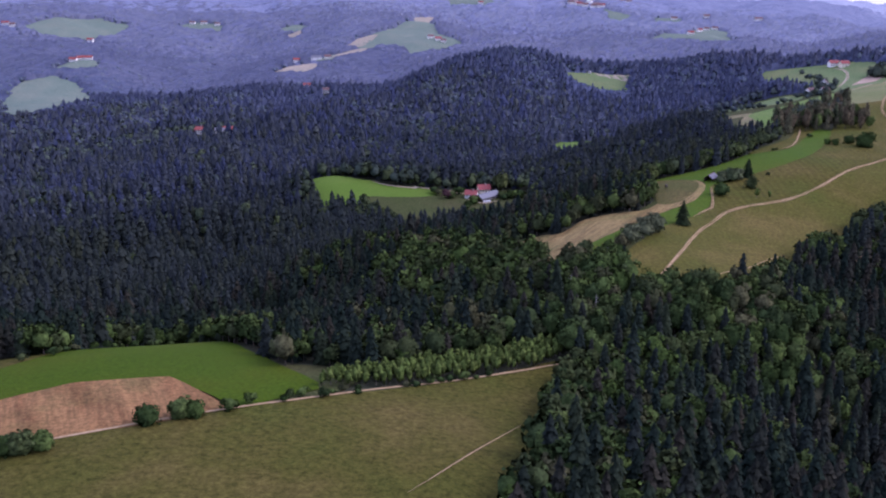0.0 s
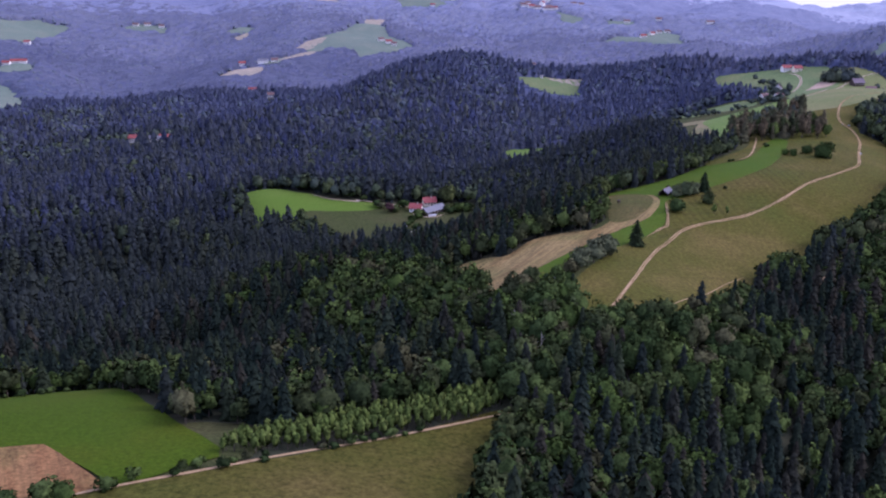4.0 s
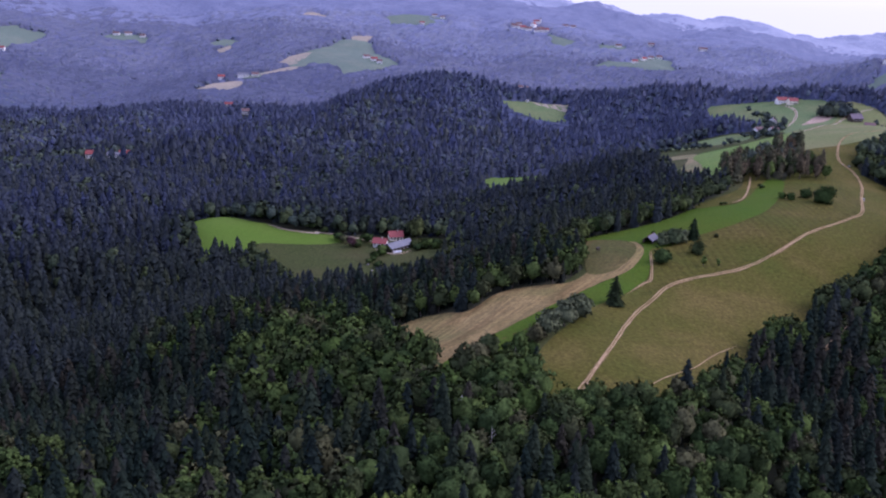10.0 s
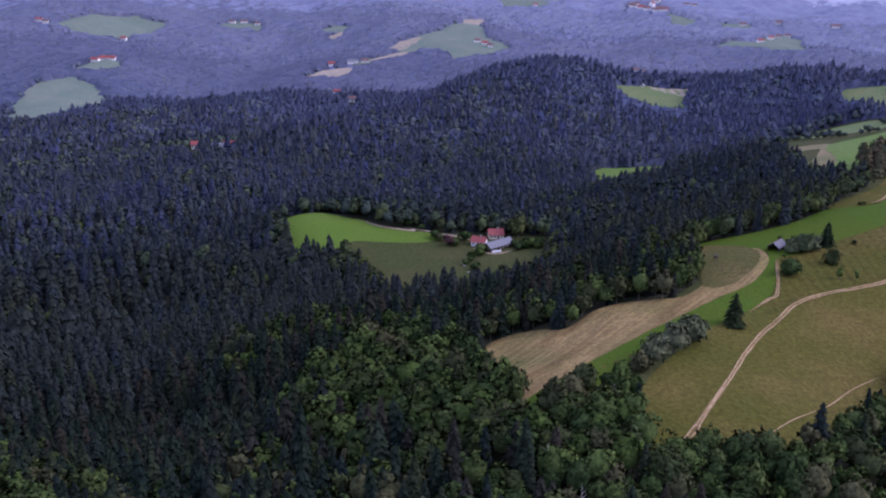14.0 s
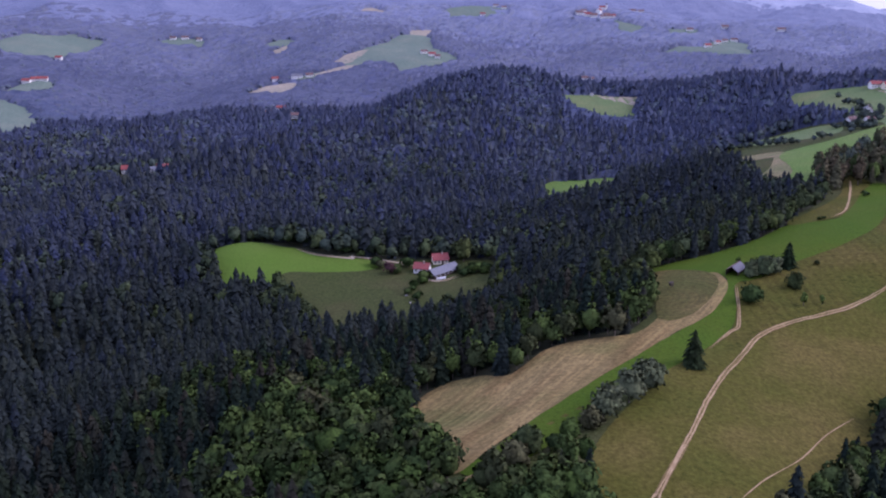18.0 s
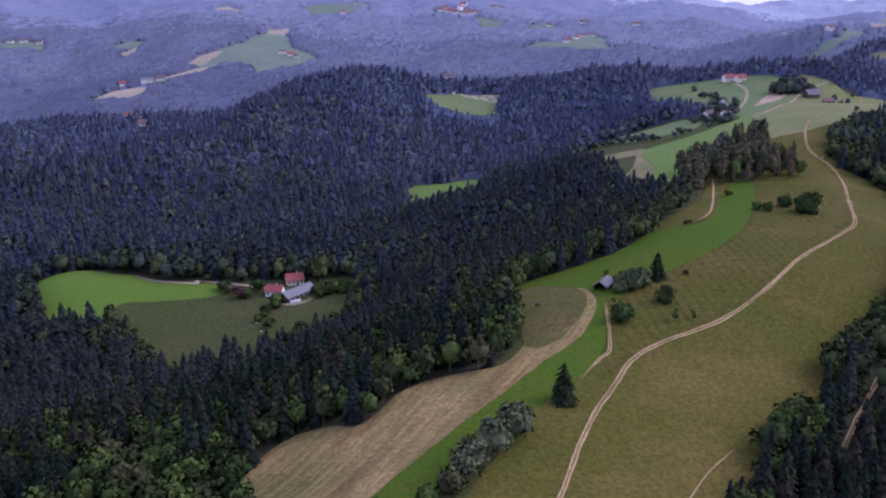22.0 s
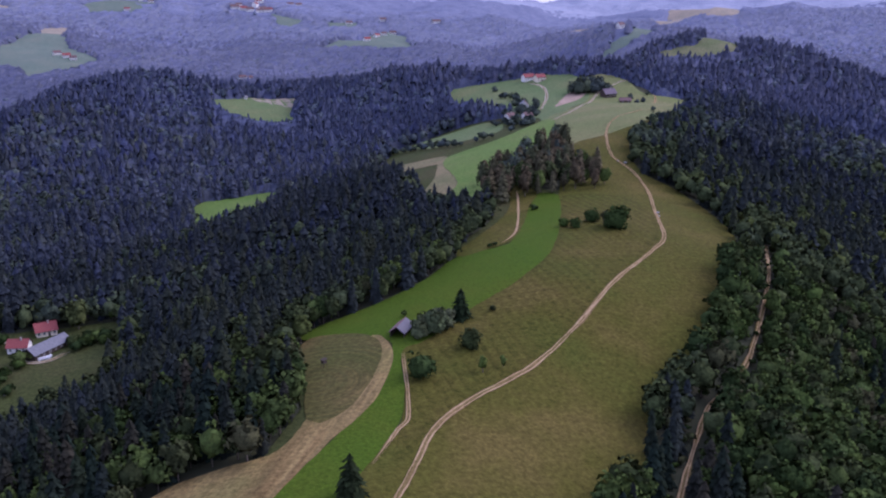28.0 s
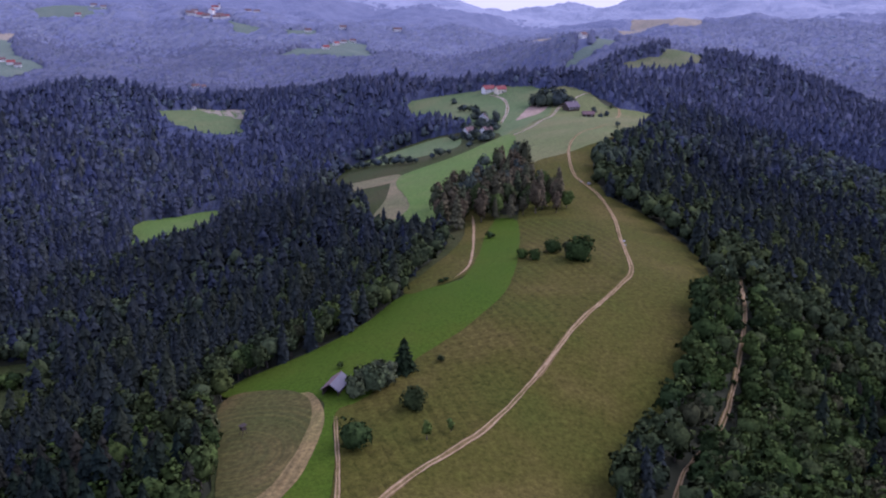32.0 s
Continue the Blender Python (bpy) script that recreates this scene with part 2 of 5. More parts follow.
# far hills and far ground: blue haze mixed into the base colours
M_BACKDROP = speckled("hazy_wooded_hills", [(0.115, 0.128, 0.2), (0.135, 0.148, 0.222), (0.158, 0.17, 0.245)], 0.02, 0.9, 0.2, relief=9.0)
M_HORIZON = speckled("hazed_hills_along_the_horizon", [(0.2, 0.215, 0.29), (0.225, 0.24, 0.315), (0.25, 0.265, 0.34)], 0.01, 0.9, 0.2, relief=9.0)
M_HAZED_GROUND = speckled("hazed_hill_ground", [(0.085, 0.095, 0.15), (0.1, 0.11, 0.168)], 0.02, 0.95, 0.1)
M_YOUNG = foliage("young_leaves", [(0.072, 0.1, 0.024), (0.06, 0.088, 0.022), (0.085, 0.11, 0.028)])
M_LONE = foliage("dark_fir_needles", [(0.0120, 0.0192, 0.0096), (0.0156, 0.0240, 0.0108), (0.0192, 0.0252, 0.0120)], 0.1, 0.45)
M_PINE = foliage("pine_needles", [(0.0549, 0.0546, 0.0314), (0.0903, 0.0712, 0.0446), (0.0468, 0.0580, 0.0314), (0.0741, 0.0629, 0.0380)], 0.15, 0.35)
M_BARK = speckled("bark", [(0.05, 0.04, 0.03), (0.11, 0.09, 0.07)], 2.0, 0.9, 0.15)
M_DIRT = speckled("track_dirt", [(0.1940, 0.1287, 0.0663), (0.2764, 0.1921, 0.1037), (0.3589, 0.2678, 0.1487)], 0.4, 0.95, 0.05, relief=0.05)
M_GRAVEL = speckled("gravel", [(0.3, 0.255, 0.195), (0.42, 0.37, 0.3)], 0.5, 0.95, 0.05, relief=0.05)
M_ROOF_RED = speckled("red_roof_tiles", [(0.15, 0.035, 0.035), (0.2, 0.05, 0.046), (0.25, 0.075, 0.065)], 1.5, 0.8, 0.3)
M_ROOF_BROWN = speckled("weathered_roof", [(0.1, 0.06, 0.058), (0.15, 0.09, 0.085)], 1.2, 0.85, 0.3)
M_ROOF_GREY = speckled("grey_sheet_roof", [(0.0796, 0.0796, 0.0949), (0.1102, 0.1102, 0.1285), (0.1530, 0.1530, 0.1714)], 0.9, 0.6, 0.4)
M_ROOF_LILAC = speckled("bleached_sheet_roof", [(0.0780, 0.0741, 0.0897), (0.1092, 0.1014, 0.1209)], 1.2, 0.7, 0.3)
M_ROOF_DARK = speckled("dark_roof", [(0.09, 0.07, 0.085), (0.13, 0.1, 0.12)], 1.2, 0.8, 0.3)
M_PLASTER = speckled("white_plaster", [(0.6, 0.58, 0.54), (0.72, 0.7, 0.66)], 0.8, 0.9, 0.2)
M_CREAM = speckled("cream_plaster", [(0.6, 0.52, 0.38), (0.7, 0.62, 0.47)], 0.8, 0.9, 0.2)
M_TIMBER = speckled("dark_timber", [(0.035, 0.027, 0.022), (0.075, 0.055, 0.042)], 3.0, 0.85, 0.2, (1, 1, 8))
M_GLASS = speckled("window_glass", [(0.03, 0.035, 0.045), (0.05, 0.055, 0.065)], 1.0, 0.15, 0.6)
M_TRIM = speckled("painted_trim", [(0.5, 0.48, 0.45), (0.62, 0.6, 0.56)], 2.0, 0.7, 0.3)
M_STONE = speckled("chimney_stone", [(0.25, 0.2, 0.18), (0.36, 0.3, 0.27)], 2.0, 0.9, 0.2)
M_TARP = speckled("white_wrap", [(0.62, 0.62, 0.64), (0.75, 0.75, 0.77)], 1.0, 0.5, 0.5)
M_SNAG = speckled("bleached_wood", [(0.1800, 0.1680, 0.1560), (0.2520, 0.2400, 0.2220)], 3.0, 0.9, 0.2)


# ---- plan in metres: field outlines, tracks and single trees, cast from pixel positions ----
FIELDS = [
    ('ridge_meadow', 'olive', [(88, 424), (87, 385), (95, 387), (123, 391), (158, 431), (194, 475), (215, 494), (235, 514), (250, 534), (266, 550),
     (291, 568), (317, 597), (343, 627), (369, 655), (386, 690), (400, 756), (398, 793), (414, 837), (437, 879), (467, 908), (518, 955), (684, 1148),
     (622, 1162), (624, 1207), (617, 1232), (593, 1227), (487, 1047), (436, 978), (377, 862), (349, 810), (315, 745), (288, 708), (234, 625), (190,
     597), (180, 606), (173, 582), (165, 549), (156, 527), (136, 505), (111, 478), (74, 441), (116, 478)]),
    ('green_strip', 'green', [(49, 414), (58, 425), (77, 456), (103, 488), (130, 518), (152, 547), (167, 573), (169, 591), (143, 612), (150, 623),
     (178, 632), (204, 646), (225, 666), (246, 667), (260, 679), (296, 746), (308, 763), (318, 755), (290, 694), (261, 646), (234, 620), (210, 605),
     (182, 583), (171, 577), (162, 546), (154, 527), (136, 503), (119, 484), (108, 475), (82, 439), (61, 415)]),
    ('stubble_field', 'stubble', [(29, 472), (40, 506), (55, 507), (67, 499), (83, 516), (98, 520), (118, 523), (131, 542), (140, 564), (159, 589),
     (167, 595), (167, 576), (153, 547), (133, 524), (104, 489), (81, 462), (60, 434), (47, 414), (42, 427)]),
    ('mown_meadow', 'mown', [(131, 540), (136, 574), (142, 608), (155, 606), (165, 594), (162, 575), (153, 557), (141, 542)]),
    ('ridge_verge', 'olive3', [(442, 1027), (488, 1067), (566, 1175), (578, 1160), (447, 928), (409, 893), (382, 877), (383, 898)]),
    # upper_meadow overlies ridge_meadow's far end, its paler grass standing in for haze
    ('upper_meadow', 'olive3', [(469, 913), (522, 962), (684, 1148), (622, 1162), (624, 1207), (617, 1232), (593, 1227), (487, 1047), (436, 977),
     (389, 883), (401, 885), (423, 892), (447, 903)]),
    ('hill_meadow', 'green2', [(300, 899), (319, 951), (336, 967), (382, 975), (438, 1019), (391, 912), (355, 881), (328, 849), (300, 822), (277,
     778), (260, 790), (283, 824)]),
    ('dry_patch', 'dry', [(313, 949), (301, 890), (291, 844), (271, 808), (259, 800), (260, 822), (281, 864)]),
    ('pale_strip', 'dry', [(278, 1013), (303, 987), (323, 970), (309, 935), (287, 950), (270, 981)]),
    ('terrace_meadow', 'green3', [(348, 1127), (378, 1129), (418, 1126), (425, 1097), (394, 1035), (365, 1044), (342, 1058)]),
    ('sheep_pasture', 'olive', [(230, 677), (243, 691), (267, 718), (286, 746), (306, 791), (311, 769), (293, 739), (262, 684), (247, 671), (228,
     666)]),
    ('hamlet_meadow', 'green3', [(459, 1330), (524, 1317), (571, 1276), (584, 1243), (576, 1194), (526, 1123), (435, 1010), (447, 1066), (449, 1154),
     (438, 1253)]),
    ('dirt_slope', 'scree', [(492, 1118), (542, 1187), (567, 1196), (541, 1158), (512, 1133)]),
    ('forest_glade', 'green2', [(138, 1120), (172, 1138), (216, 1135), (185, 998), (159, 1020), (134, 1037)]),
    ('farm_pasture', 'olive2', [(-68, 739), (-38, 753), (-3, 766), (11, 779), (48, 781), (64, 780), (70, 772), (71, 712), (64, 702), (54, 694), (41,
     686), (26, 671), (14, 651), (-2, 638), (-8, 623), (-25, 649), (-45, 694)]),
    ('farm_green', 'bright', [(-118, 774), (-100, 785), (-72, 780), (-62, 781), (-47, 775), (-23, 774), (-1, 776), (-5, 765), (-18, 756), (-44, 750),
     (-65, 743), (-67, 717), (-83, 724), (-95, 727)]),
    ('saddle_meadow', 'green3', [(176, 1421), (228, 1455), (291, 1461), (267, 1342), (235, 1340), (203, 1351)]),
    ('saddle_stubble', 'hazet', [(235, 1457), (291, 1461), (278, 1399), (255, 1425)]),
    ('valley_meadow', 'pale', [(778, 1404), (829, 1384), (1058, 1576), (862, 1337), (819, 1335), (780, 1367)]),
    ('valley_glade', 'pale', [(851, 1397), (1073, 1690), (1090, 1663), (877, 1389)]),
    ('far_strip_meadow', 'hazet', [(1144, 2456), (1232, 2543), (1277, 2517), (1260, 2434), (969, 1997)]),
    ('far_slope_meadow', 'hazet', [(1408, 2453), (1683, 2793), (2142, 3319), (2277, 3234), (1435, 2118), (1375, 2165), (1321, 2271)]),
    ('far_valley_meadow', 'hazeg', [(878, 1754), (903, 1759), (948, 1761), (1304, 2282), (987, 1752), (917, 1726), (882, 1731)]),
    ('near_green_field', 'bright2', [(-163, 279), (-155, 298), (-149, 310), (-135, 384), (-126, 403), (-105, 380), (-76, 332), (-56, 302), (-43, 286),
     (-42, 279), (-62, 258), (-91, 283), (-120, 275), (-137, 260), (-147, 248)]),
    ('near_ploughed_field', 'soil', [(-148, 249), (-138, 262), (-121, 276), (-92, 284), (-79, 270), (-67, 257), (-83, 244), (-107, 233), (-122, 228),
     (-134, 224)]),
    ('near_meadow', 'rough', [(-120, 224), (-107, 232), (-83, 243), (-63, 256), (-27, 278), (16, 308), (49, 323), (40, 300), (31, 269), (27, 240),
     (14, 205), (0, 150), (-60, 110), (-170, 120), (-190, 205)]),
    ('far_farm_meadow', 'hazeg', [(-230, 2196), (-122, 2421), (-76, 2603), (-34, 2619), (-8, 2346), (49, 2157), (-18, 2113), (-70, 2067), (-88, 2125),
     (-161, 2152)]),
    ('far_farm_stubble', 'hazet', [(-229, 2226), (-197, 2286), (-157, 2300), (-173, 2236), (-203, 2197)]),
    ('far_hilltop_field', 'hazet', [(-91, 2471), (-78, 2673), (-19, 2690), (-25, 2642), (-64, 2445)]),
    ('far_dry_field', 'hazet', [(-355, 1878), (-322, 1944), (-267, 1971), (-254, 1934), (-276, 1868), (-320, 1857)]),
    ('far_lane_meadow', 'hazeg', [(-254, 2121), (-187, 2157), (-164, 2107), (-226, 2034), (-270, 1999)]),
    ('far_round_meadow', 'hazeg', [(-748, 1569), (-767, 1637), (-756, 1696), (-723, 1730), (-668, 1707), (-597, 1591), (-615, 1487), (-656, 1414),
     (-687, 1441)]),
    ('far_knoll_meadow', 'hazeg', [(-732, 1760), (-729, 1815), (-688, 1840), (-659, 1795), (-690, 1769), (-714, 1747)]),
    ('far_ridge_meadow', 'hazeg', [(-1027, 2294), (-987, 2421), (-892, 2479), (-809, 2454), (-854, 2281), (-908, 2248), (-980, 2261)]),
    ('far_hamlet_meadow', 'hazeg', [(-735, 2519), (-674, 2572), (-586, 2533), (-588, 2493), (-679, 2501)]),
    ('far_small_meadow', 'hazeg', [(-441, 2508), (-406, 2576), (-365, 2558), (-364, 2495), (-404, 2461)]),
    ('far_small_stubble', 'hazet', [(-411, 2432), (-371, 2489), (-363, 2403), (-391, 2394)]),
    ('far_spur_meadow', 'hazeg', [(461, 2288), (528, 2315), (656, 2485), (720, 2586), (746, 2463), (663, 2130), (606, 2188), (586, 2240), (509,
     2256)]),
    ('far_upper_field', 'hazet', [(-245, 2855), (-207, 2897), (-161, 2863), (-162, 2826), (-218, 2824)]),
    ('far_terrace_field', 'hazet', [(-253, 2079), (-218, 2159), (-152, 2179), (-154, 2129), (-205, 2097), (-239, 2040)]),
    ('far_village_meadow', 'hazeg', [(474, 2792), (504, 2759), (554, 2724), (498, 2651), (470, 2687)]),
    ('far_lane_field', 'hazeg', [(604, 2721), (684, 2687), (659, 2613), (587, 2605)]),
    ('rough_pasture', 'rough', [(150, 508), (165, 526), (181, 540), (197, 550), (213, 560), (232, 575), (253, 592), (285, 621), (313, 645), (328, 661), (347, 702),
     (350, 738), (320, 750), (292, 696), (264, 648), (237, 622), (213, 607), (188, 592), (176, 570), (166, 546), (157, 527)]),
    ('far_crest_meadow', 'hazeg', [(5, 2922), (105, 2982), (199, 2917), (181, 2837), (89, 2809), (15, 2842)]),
]
TRACKS = [
    ('main_track', [(83, 377), (87, 385), (95, 393), (102, 405), (101, 403), (108, 417), (118, 437), (128, 459), (139, 481), (155, 507), (167, 525),
     (182, 538), (198, 548), (214, 558), (233, 573), (254, 590), (286, 619), (315, 643), (331, 660), (352, 703), (379, 756), (393, 797), (399, 835),
     (419, 880), (439, 914), (472, 950), (509, 981)]),
    ('side_track', [(171, 574), (167, 557), (164, 545), (159, 530), (155, 526), (142, 507)]),
    ('forest_road', [(393, 661), (364, 621), (337, 590), (308, 560), (294, 549), (279, 540), (266, 528), (215, 470)]),
    ('ridge_road', [(433, 1003), (476, 1044), (554, 1153), (581, 1184)]),
    ('hamlet_road', [(533, 1276), (536, 1242), (516, 1189), (474, 1114)]),
    ('meadow_path', [(-9, 209), (2, 225), (16, 249), (25, 266)]),
    ('field_lane', [(-121, 226), (-108, 232), (-84, 245), (-63, 257), (-41, 270), (-16, 288), (16, 308), (48, 322)]),
    ('faint_path', [(120, 400), (122, 403), (135, 419), (152, 438), (169, 460), (185, 476)]),
    ('edge_lane', [(46, 401), (48, 406), (51, 410), (56, 413), (61, 415)]),
    ('grove_path', [(303, 778), (289, 743), (265, 691), (250, 673)]),
    ('farm_lane', [(-62, 781), (-47, 775), (-23, 774), (-25, 777), (-8, 776), (7, 773), (19, 767), (24, 762)]),
    ('farm_yard', [(21, 752), (28, 741), (38, 739), (47, 747)]),
    ('top_path', [(573, 1162), (594, 1188), (629, 1214)]),
    ('loop_path', [(588, 1107), (611, 1127), (631, 1160), (623, 1162)]),
]
SINGLE_TREES = [
    ('spruce', 132, 491, 13.8),
    ('spruce', 201, 596, 12.5),
    ('round', 196, 572, 9.7),
    ('sapling', 194, 555, 7.4),
    ('sapling', 203, 558, 5.3),
    ('round', 172, 556, 11.5),
    ('willow', 187, 587, 11.4),
    ('willow', 192, 590, 10.8),
    ('willow', 192, 597, 6.9),
    ('willow', 185, 592, 8.2),
    ('willow', 180, 585, 9.2),
    ('bush', 182, 609, 2.4),
    ('round', 68, 424, 12.4),
    ('round', 64, 416, 11.1),
    ('round', 81, 433, 8.1),
    ('round', 88, 439, 9.2),
    ('aspen', 96, 450, 11.4),
    ('aspen', 103, 457, 13.2),
    ('aspen', 114, 470, 10.9),
    ('aspen', 110, 466, 13.1),
    ('aspen', 93, 445, 10.9),
    ('round', 76, 425, 6.8),
    ('round', 289, 686, 6.2),
    ('round', 293, 681, 7.0),
    ('round', 306, 689, 9.1),
    ('round', 312, 674, 14.9),
    ('round', 311, 678, 11.7),
    ('bush', 293, 731, 4.2),
    ('round', 362, 895, 9.8),
    ('bush', 514, 956, 6.3),
    ('bush', 516, 975, 5.0),
    ('bush', 621, 1158, 5.0),
    ('round', -86, 243, 8.9),
    ('round', -78, 248, 9.2),
    ('round', -74, 249, 8.1),
    ('bush', -65, 255, 5.0),
    ('round', -114, 223, 9.2),
    ('round', -109, 225, 8.7),
    ('round', -118, 222, 8.6),
    ('bush', -28, 277, 2.5),
    ('bush', -38, 272, 2.3),
    ('bush', -12, 291, 1.6),
    ('grove', 557, 1176, 21.1),
    ('grove', 564, 1173, 20.5),
    ('grove', 549, 1176, 19.7),
    ('grove', 571, 1175, 19.2),
    ('grove', 562, 1194, 18.8),
    ('grove', 567, 1185, 20.0),
    ('grove', 553, 1183, 18.5),
    ('grove', 560, 1184, 21.0),
    ('grove', 574, 1182, 17.0),
    ('grove', 545, 1186, 16.0),
    ('grove', 569, 1194, 18.0),
    ('grove', 578, 1168, 13.0),
    ('grove', 590, 1140, 8.0),
    ('grove', 598, 1128, 7.0),
    ('grove', 585, 1118, 6.5),
    ('grove', 461, 1098, 9.0),
    ('grove', 476, 1128, 11.0),
    ('grove', 489, 1160, 9.0),
    ('grove', 452, 1098, 12.0),
    ('grove', 447, 1120, 10.0),
    ('grove', 436, 1092, 9.0),
    ('grove', 474, 1152, 12.0),
    ('grove', 456, 1127, 9.7),
    ('grove', 464, 1114, 9.6),
    ('grove', 484, 1147, 10.0),
    ('grove', 469, 1169, 8.9),
    ('grove', 431, 1104, 8.2),
    ('poplar', 51, 777, 18.7),
    ('round', 56, 753, 9.3),
    ('round', 64, 751, 7.3),
    ('round', 49, 755, 8.7),
    ('round', 7, 755, 8.4),
    ('bush', 23, 706, 6.1),
    ('bush', 17, 714, 4.7),
    ('copper', 3, 754, 9.1),
    ('round', 491, 1275, 8.4),
    ('bush', 452, 1075, 6.9),
    ('bush', 425, 1037, 6.5),
    ('bush', 437, 1083, 8.0),
    ('bush', 440, 1118, 10.1),
    ('bush', 449, 1154, 10.5),
    ('bush', 215, 598, 2.9),
    ('bush', 243, 671, 2.6),
    ('bush', 246, 672, 2.3),
]
HEDGES = [
    [(-152, 308), (-138, 342), (-124, 378), (-112, 388)],
    [(316, 1131), (339, 1064), (349, 1003), (392, 998)],
    [(481, 1230), (480, 1183), (418, 1010)],
    [(419, 1105), (422, 1076), (414, 1013)],
    [(-60, 261), (-44, 270), (-27, 281), (-5, 296), (18, 311)],
    [(-4, 763), (-19, 778), (-34, 783)],
    [(52, 748), (58, 757), (65, 756)],
    [(19, 721), (25, 741), (16, 763)],
]
BUILDINGS = [
    ('barn', 176, 593, 234, 9.6, 5.2, 2.0, 1.9),
    ('farmhouse_red', 35, 776, 12, 10.0, 8.0, 3.2, 3.2),
    ('long_barn', 37, 752, 48, 23, 8.0, 2.9, 2.8),
    ('farmhouse_white', 24, 757, -15, 9.5, 7.5, 3.4, 2.8),
    ('house_red', 537, 1286, 5, 13, 9, 4.5, 3.2),
    ('house_cream', 545, 1271, 5, 11, 9, 4.5, 3.2),
    ('farmhouse_dark', 570, 1152, 8, 14, 10, 4.0, 4.5),
    ('shed', 573, 1122, -20, 11, 7, 3.0, 2.2),
    ('house_white', 468, 1141, 70, 10, 9, 4.8, 3.8),
    ('house_white', 444, 1079, 20, 9, 8, 3.5, 3.0),
    ('house_white', 438, 1106, 20, 9, 8, 4.0, 3.0),
    ('far_red', -298, 1125, 10, 12, 9, 4.5, 3.2),
    ('far_red', -270, 1153, 10, 12, 9, 4.5, 3.2),
    ('far_grey', -277, 1136, 0, 14, 9, 3.5, 2.5),
    ('far_white', -273, 1698, 10, 12, 9, 4.5, 3.2),
    ('far_white', -240, 1731, 30, 14, 9, 5, 3.2),
    ('far_red', -225, 1735, 60, 14, 10, 5, 3.4),
    ('far_white', -285, 1617, 0, 10, 8, 4, 3),
    ('chapel', 228, 1450, 60, 4.5, 3.6, 2.6, 1.8),
    ('far_white', 292, 2003, 0, 12, 9, 5, 3),
    ('far_white', 303, 1997, 20, 12, 9, 5, 3),
    ('far_white', -29, 2228, 20, 14, 9, 5, 3.5),
    ('far_red', -11, 2194, 10, 14, 10, 5, 3.5),
    ('far_white', 1, 2178, 0, 12, 9, 5, 3.5),
    ('far_red', -315, 2012, 15, 13, 10, 5, 3.5),
    ('far_grey', -274, 2027, 10, 22, 9, 5, 3.5),
    ('far_white', -250, 2032, 10, 14, 9, 5, 3.5),
    ('far_red', -719, 1821, 0, 14, 9, 5, 3.5),
    ('far_red', -710, 1835, 30, 13, 9, 5, 3.5),
    ('far_red', -694, 1834, 10, 15, 9, 5, 3.5),
    ('far_red', -852, 2275, 0, 14, 9, 5, 3.5),
    ('far_red', -1069, 2314, 0, 18, 10, 5, 3.5),
    ('far_white', -1047, 2300, 10, 13, 9, 5, 3.5),
    ('far_white', -676, 2556, 0, 15, 9, 5, 3.5),
    ('far_white', -646, 2558, 10, 17, 9, 5, 3.5),
    ('far_white', -605, 2538, 0, 13, 9, 5, 3.5),
    ('far_red', 601, 2291, 10, 14, 9, 5, 3.5),
    ('far_red', 675, 2485, 30, 15, 9, 5, 3.5),
    ('far_white', 699, 2508, 0, 13, 9, 5, 3.5),
    ('far_white', 731, 2541, 0, 15, 9, 5, 3.5),
    ('far_white', 388, 2867, 0, 18, 12, 6, 4),
    ('far_red', 406, 2854, 20, 20, 12, 6, 4),
    ('far_white', 424, 2839, 0, 18, 12, 6, 4),
    ('far_red', 443, 2877, 60, 18, 12, 9, 5),
    ('far_white', 456, 2837, 10, 20, 12, 6, 4),
    ('far_red', 470, 2818, 0, 18, 12, 6, 4),
    ('church', 461, 2940, 0, 18, 10, 7, 4),
    ('far_white', 552, 2956, 0, 18, 11, 6, 4),
    ('far_white', 576, 2957, 0, 16, 11, 6, 4),
    ('far_white', 384, 2874, 0, 16, 11, 6, 4),
    ('far_white', 401, 2889, 0, 16, 11, 6, 4),
    ('far_red', 411, 2847, 0, 16, 11, 6, 4),
    ('far_white', 422, 2832, 0, 18, 11, 6, 4),
    ('far_white', 444, 2813, 0, 16, 11, 6, 4),
    ('far_white', 462, 2810, 0, 16, 11, 6, 4),
    ('far_white', -330, 1600, 0, 12, 9, 5, 3),
    ('far_white', -275, 1579, 0, 12, 9, 5, 3),
    ('far_white', -269, 1718, 0, 12, 9, 5, 3),
    ('far_red', -258, 1764, 0, 14, 9, 5, 3),
    ('far_white', -195, 1541, 0, 12, 9, 5, 3),
    ('far_red', 113, 2841, 0, 14, 9, 5, 3),
    ('far_white', 154, 2958, 0, 16, 9, 5, 3),
    ('far_white', 176, 2922, 0, 14, 9, 5, 3),
    ('far_white', 652, 2674, 0, 16, 10, 5, 4),
    ('far_white', 889, 2671, 0, 22, 10, 5, 4),
    ('far_white', 754, 2713, 0, 18, 10, 5, 4),
    ('far_white', 1307, 2473, 0, 14, 10, 5, 4),
    ('far_white', 953, 1808, 20, 14, 10, 5, 4),
    ('far_white', 2169, 3254, 0, 16, 10, 5, 4),
    ('far_red', 2174, 3213, 10, 16, 10, 5, 4),
    ('far_white', 2140, 3112, 0, 16, 10, 5, 4),
]
GROVE = [(279, 780), (277, 756), (292, 757), (317, 760), (336, 758), (357, 765), (370, 795), (360, 812), (377, 862), (386, 885), (379, 891), (367, 869),
     (339, 850), (306, 826)]
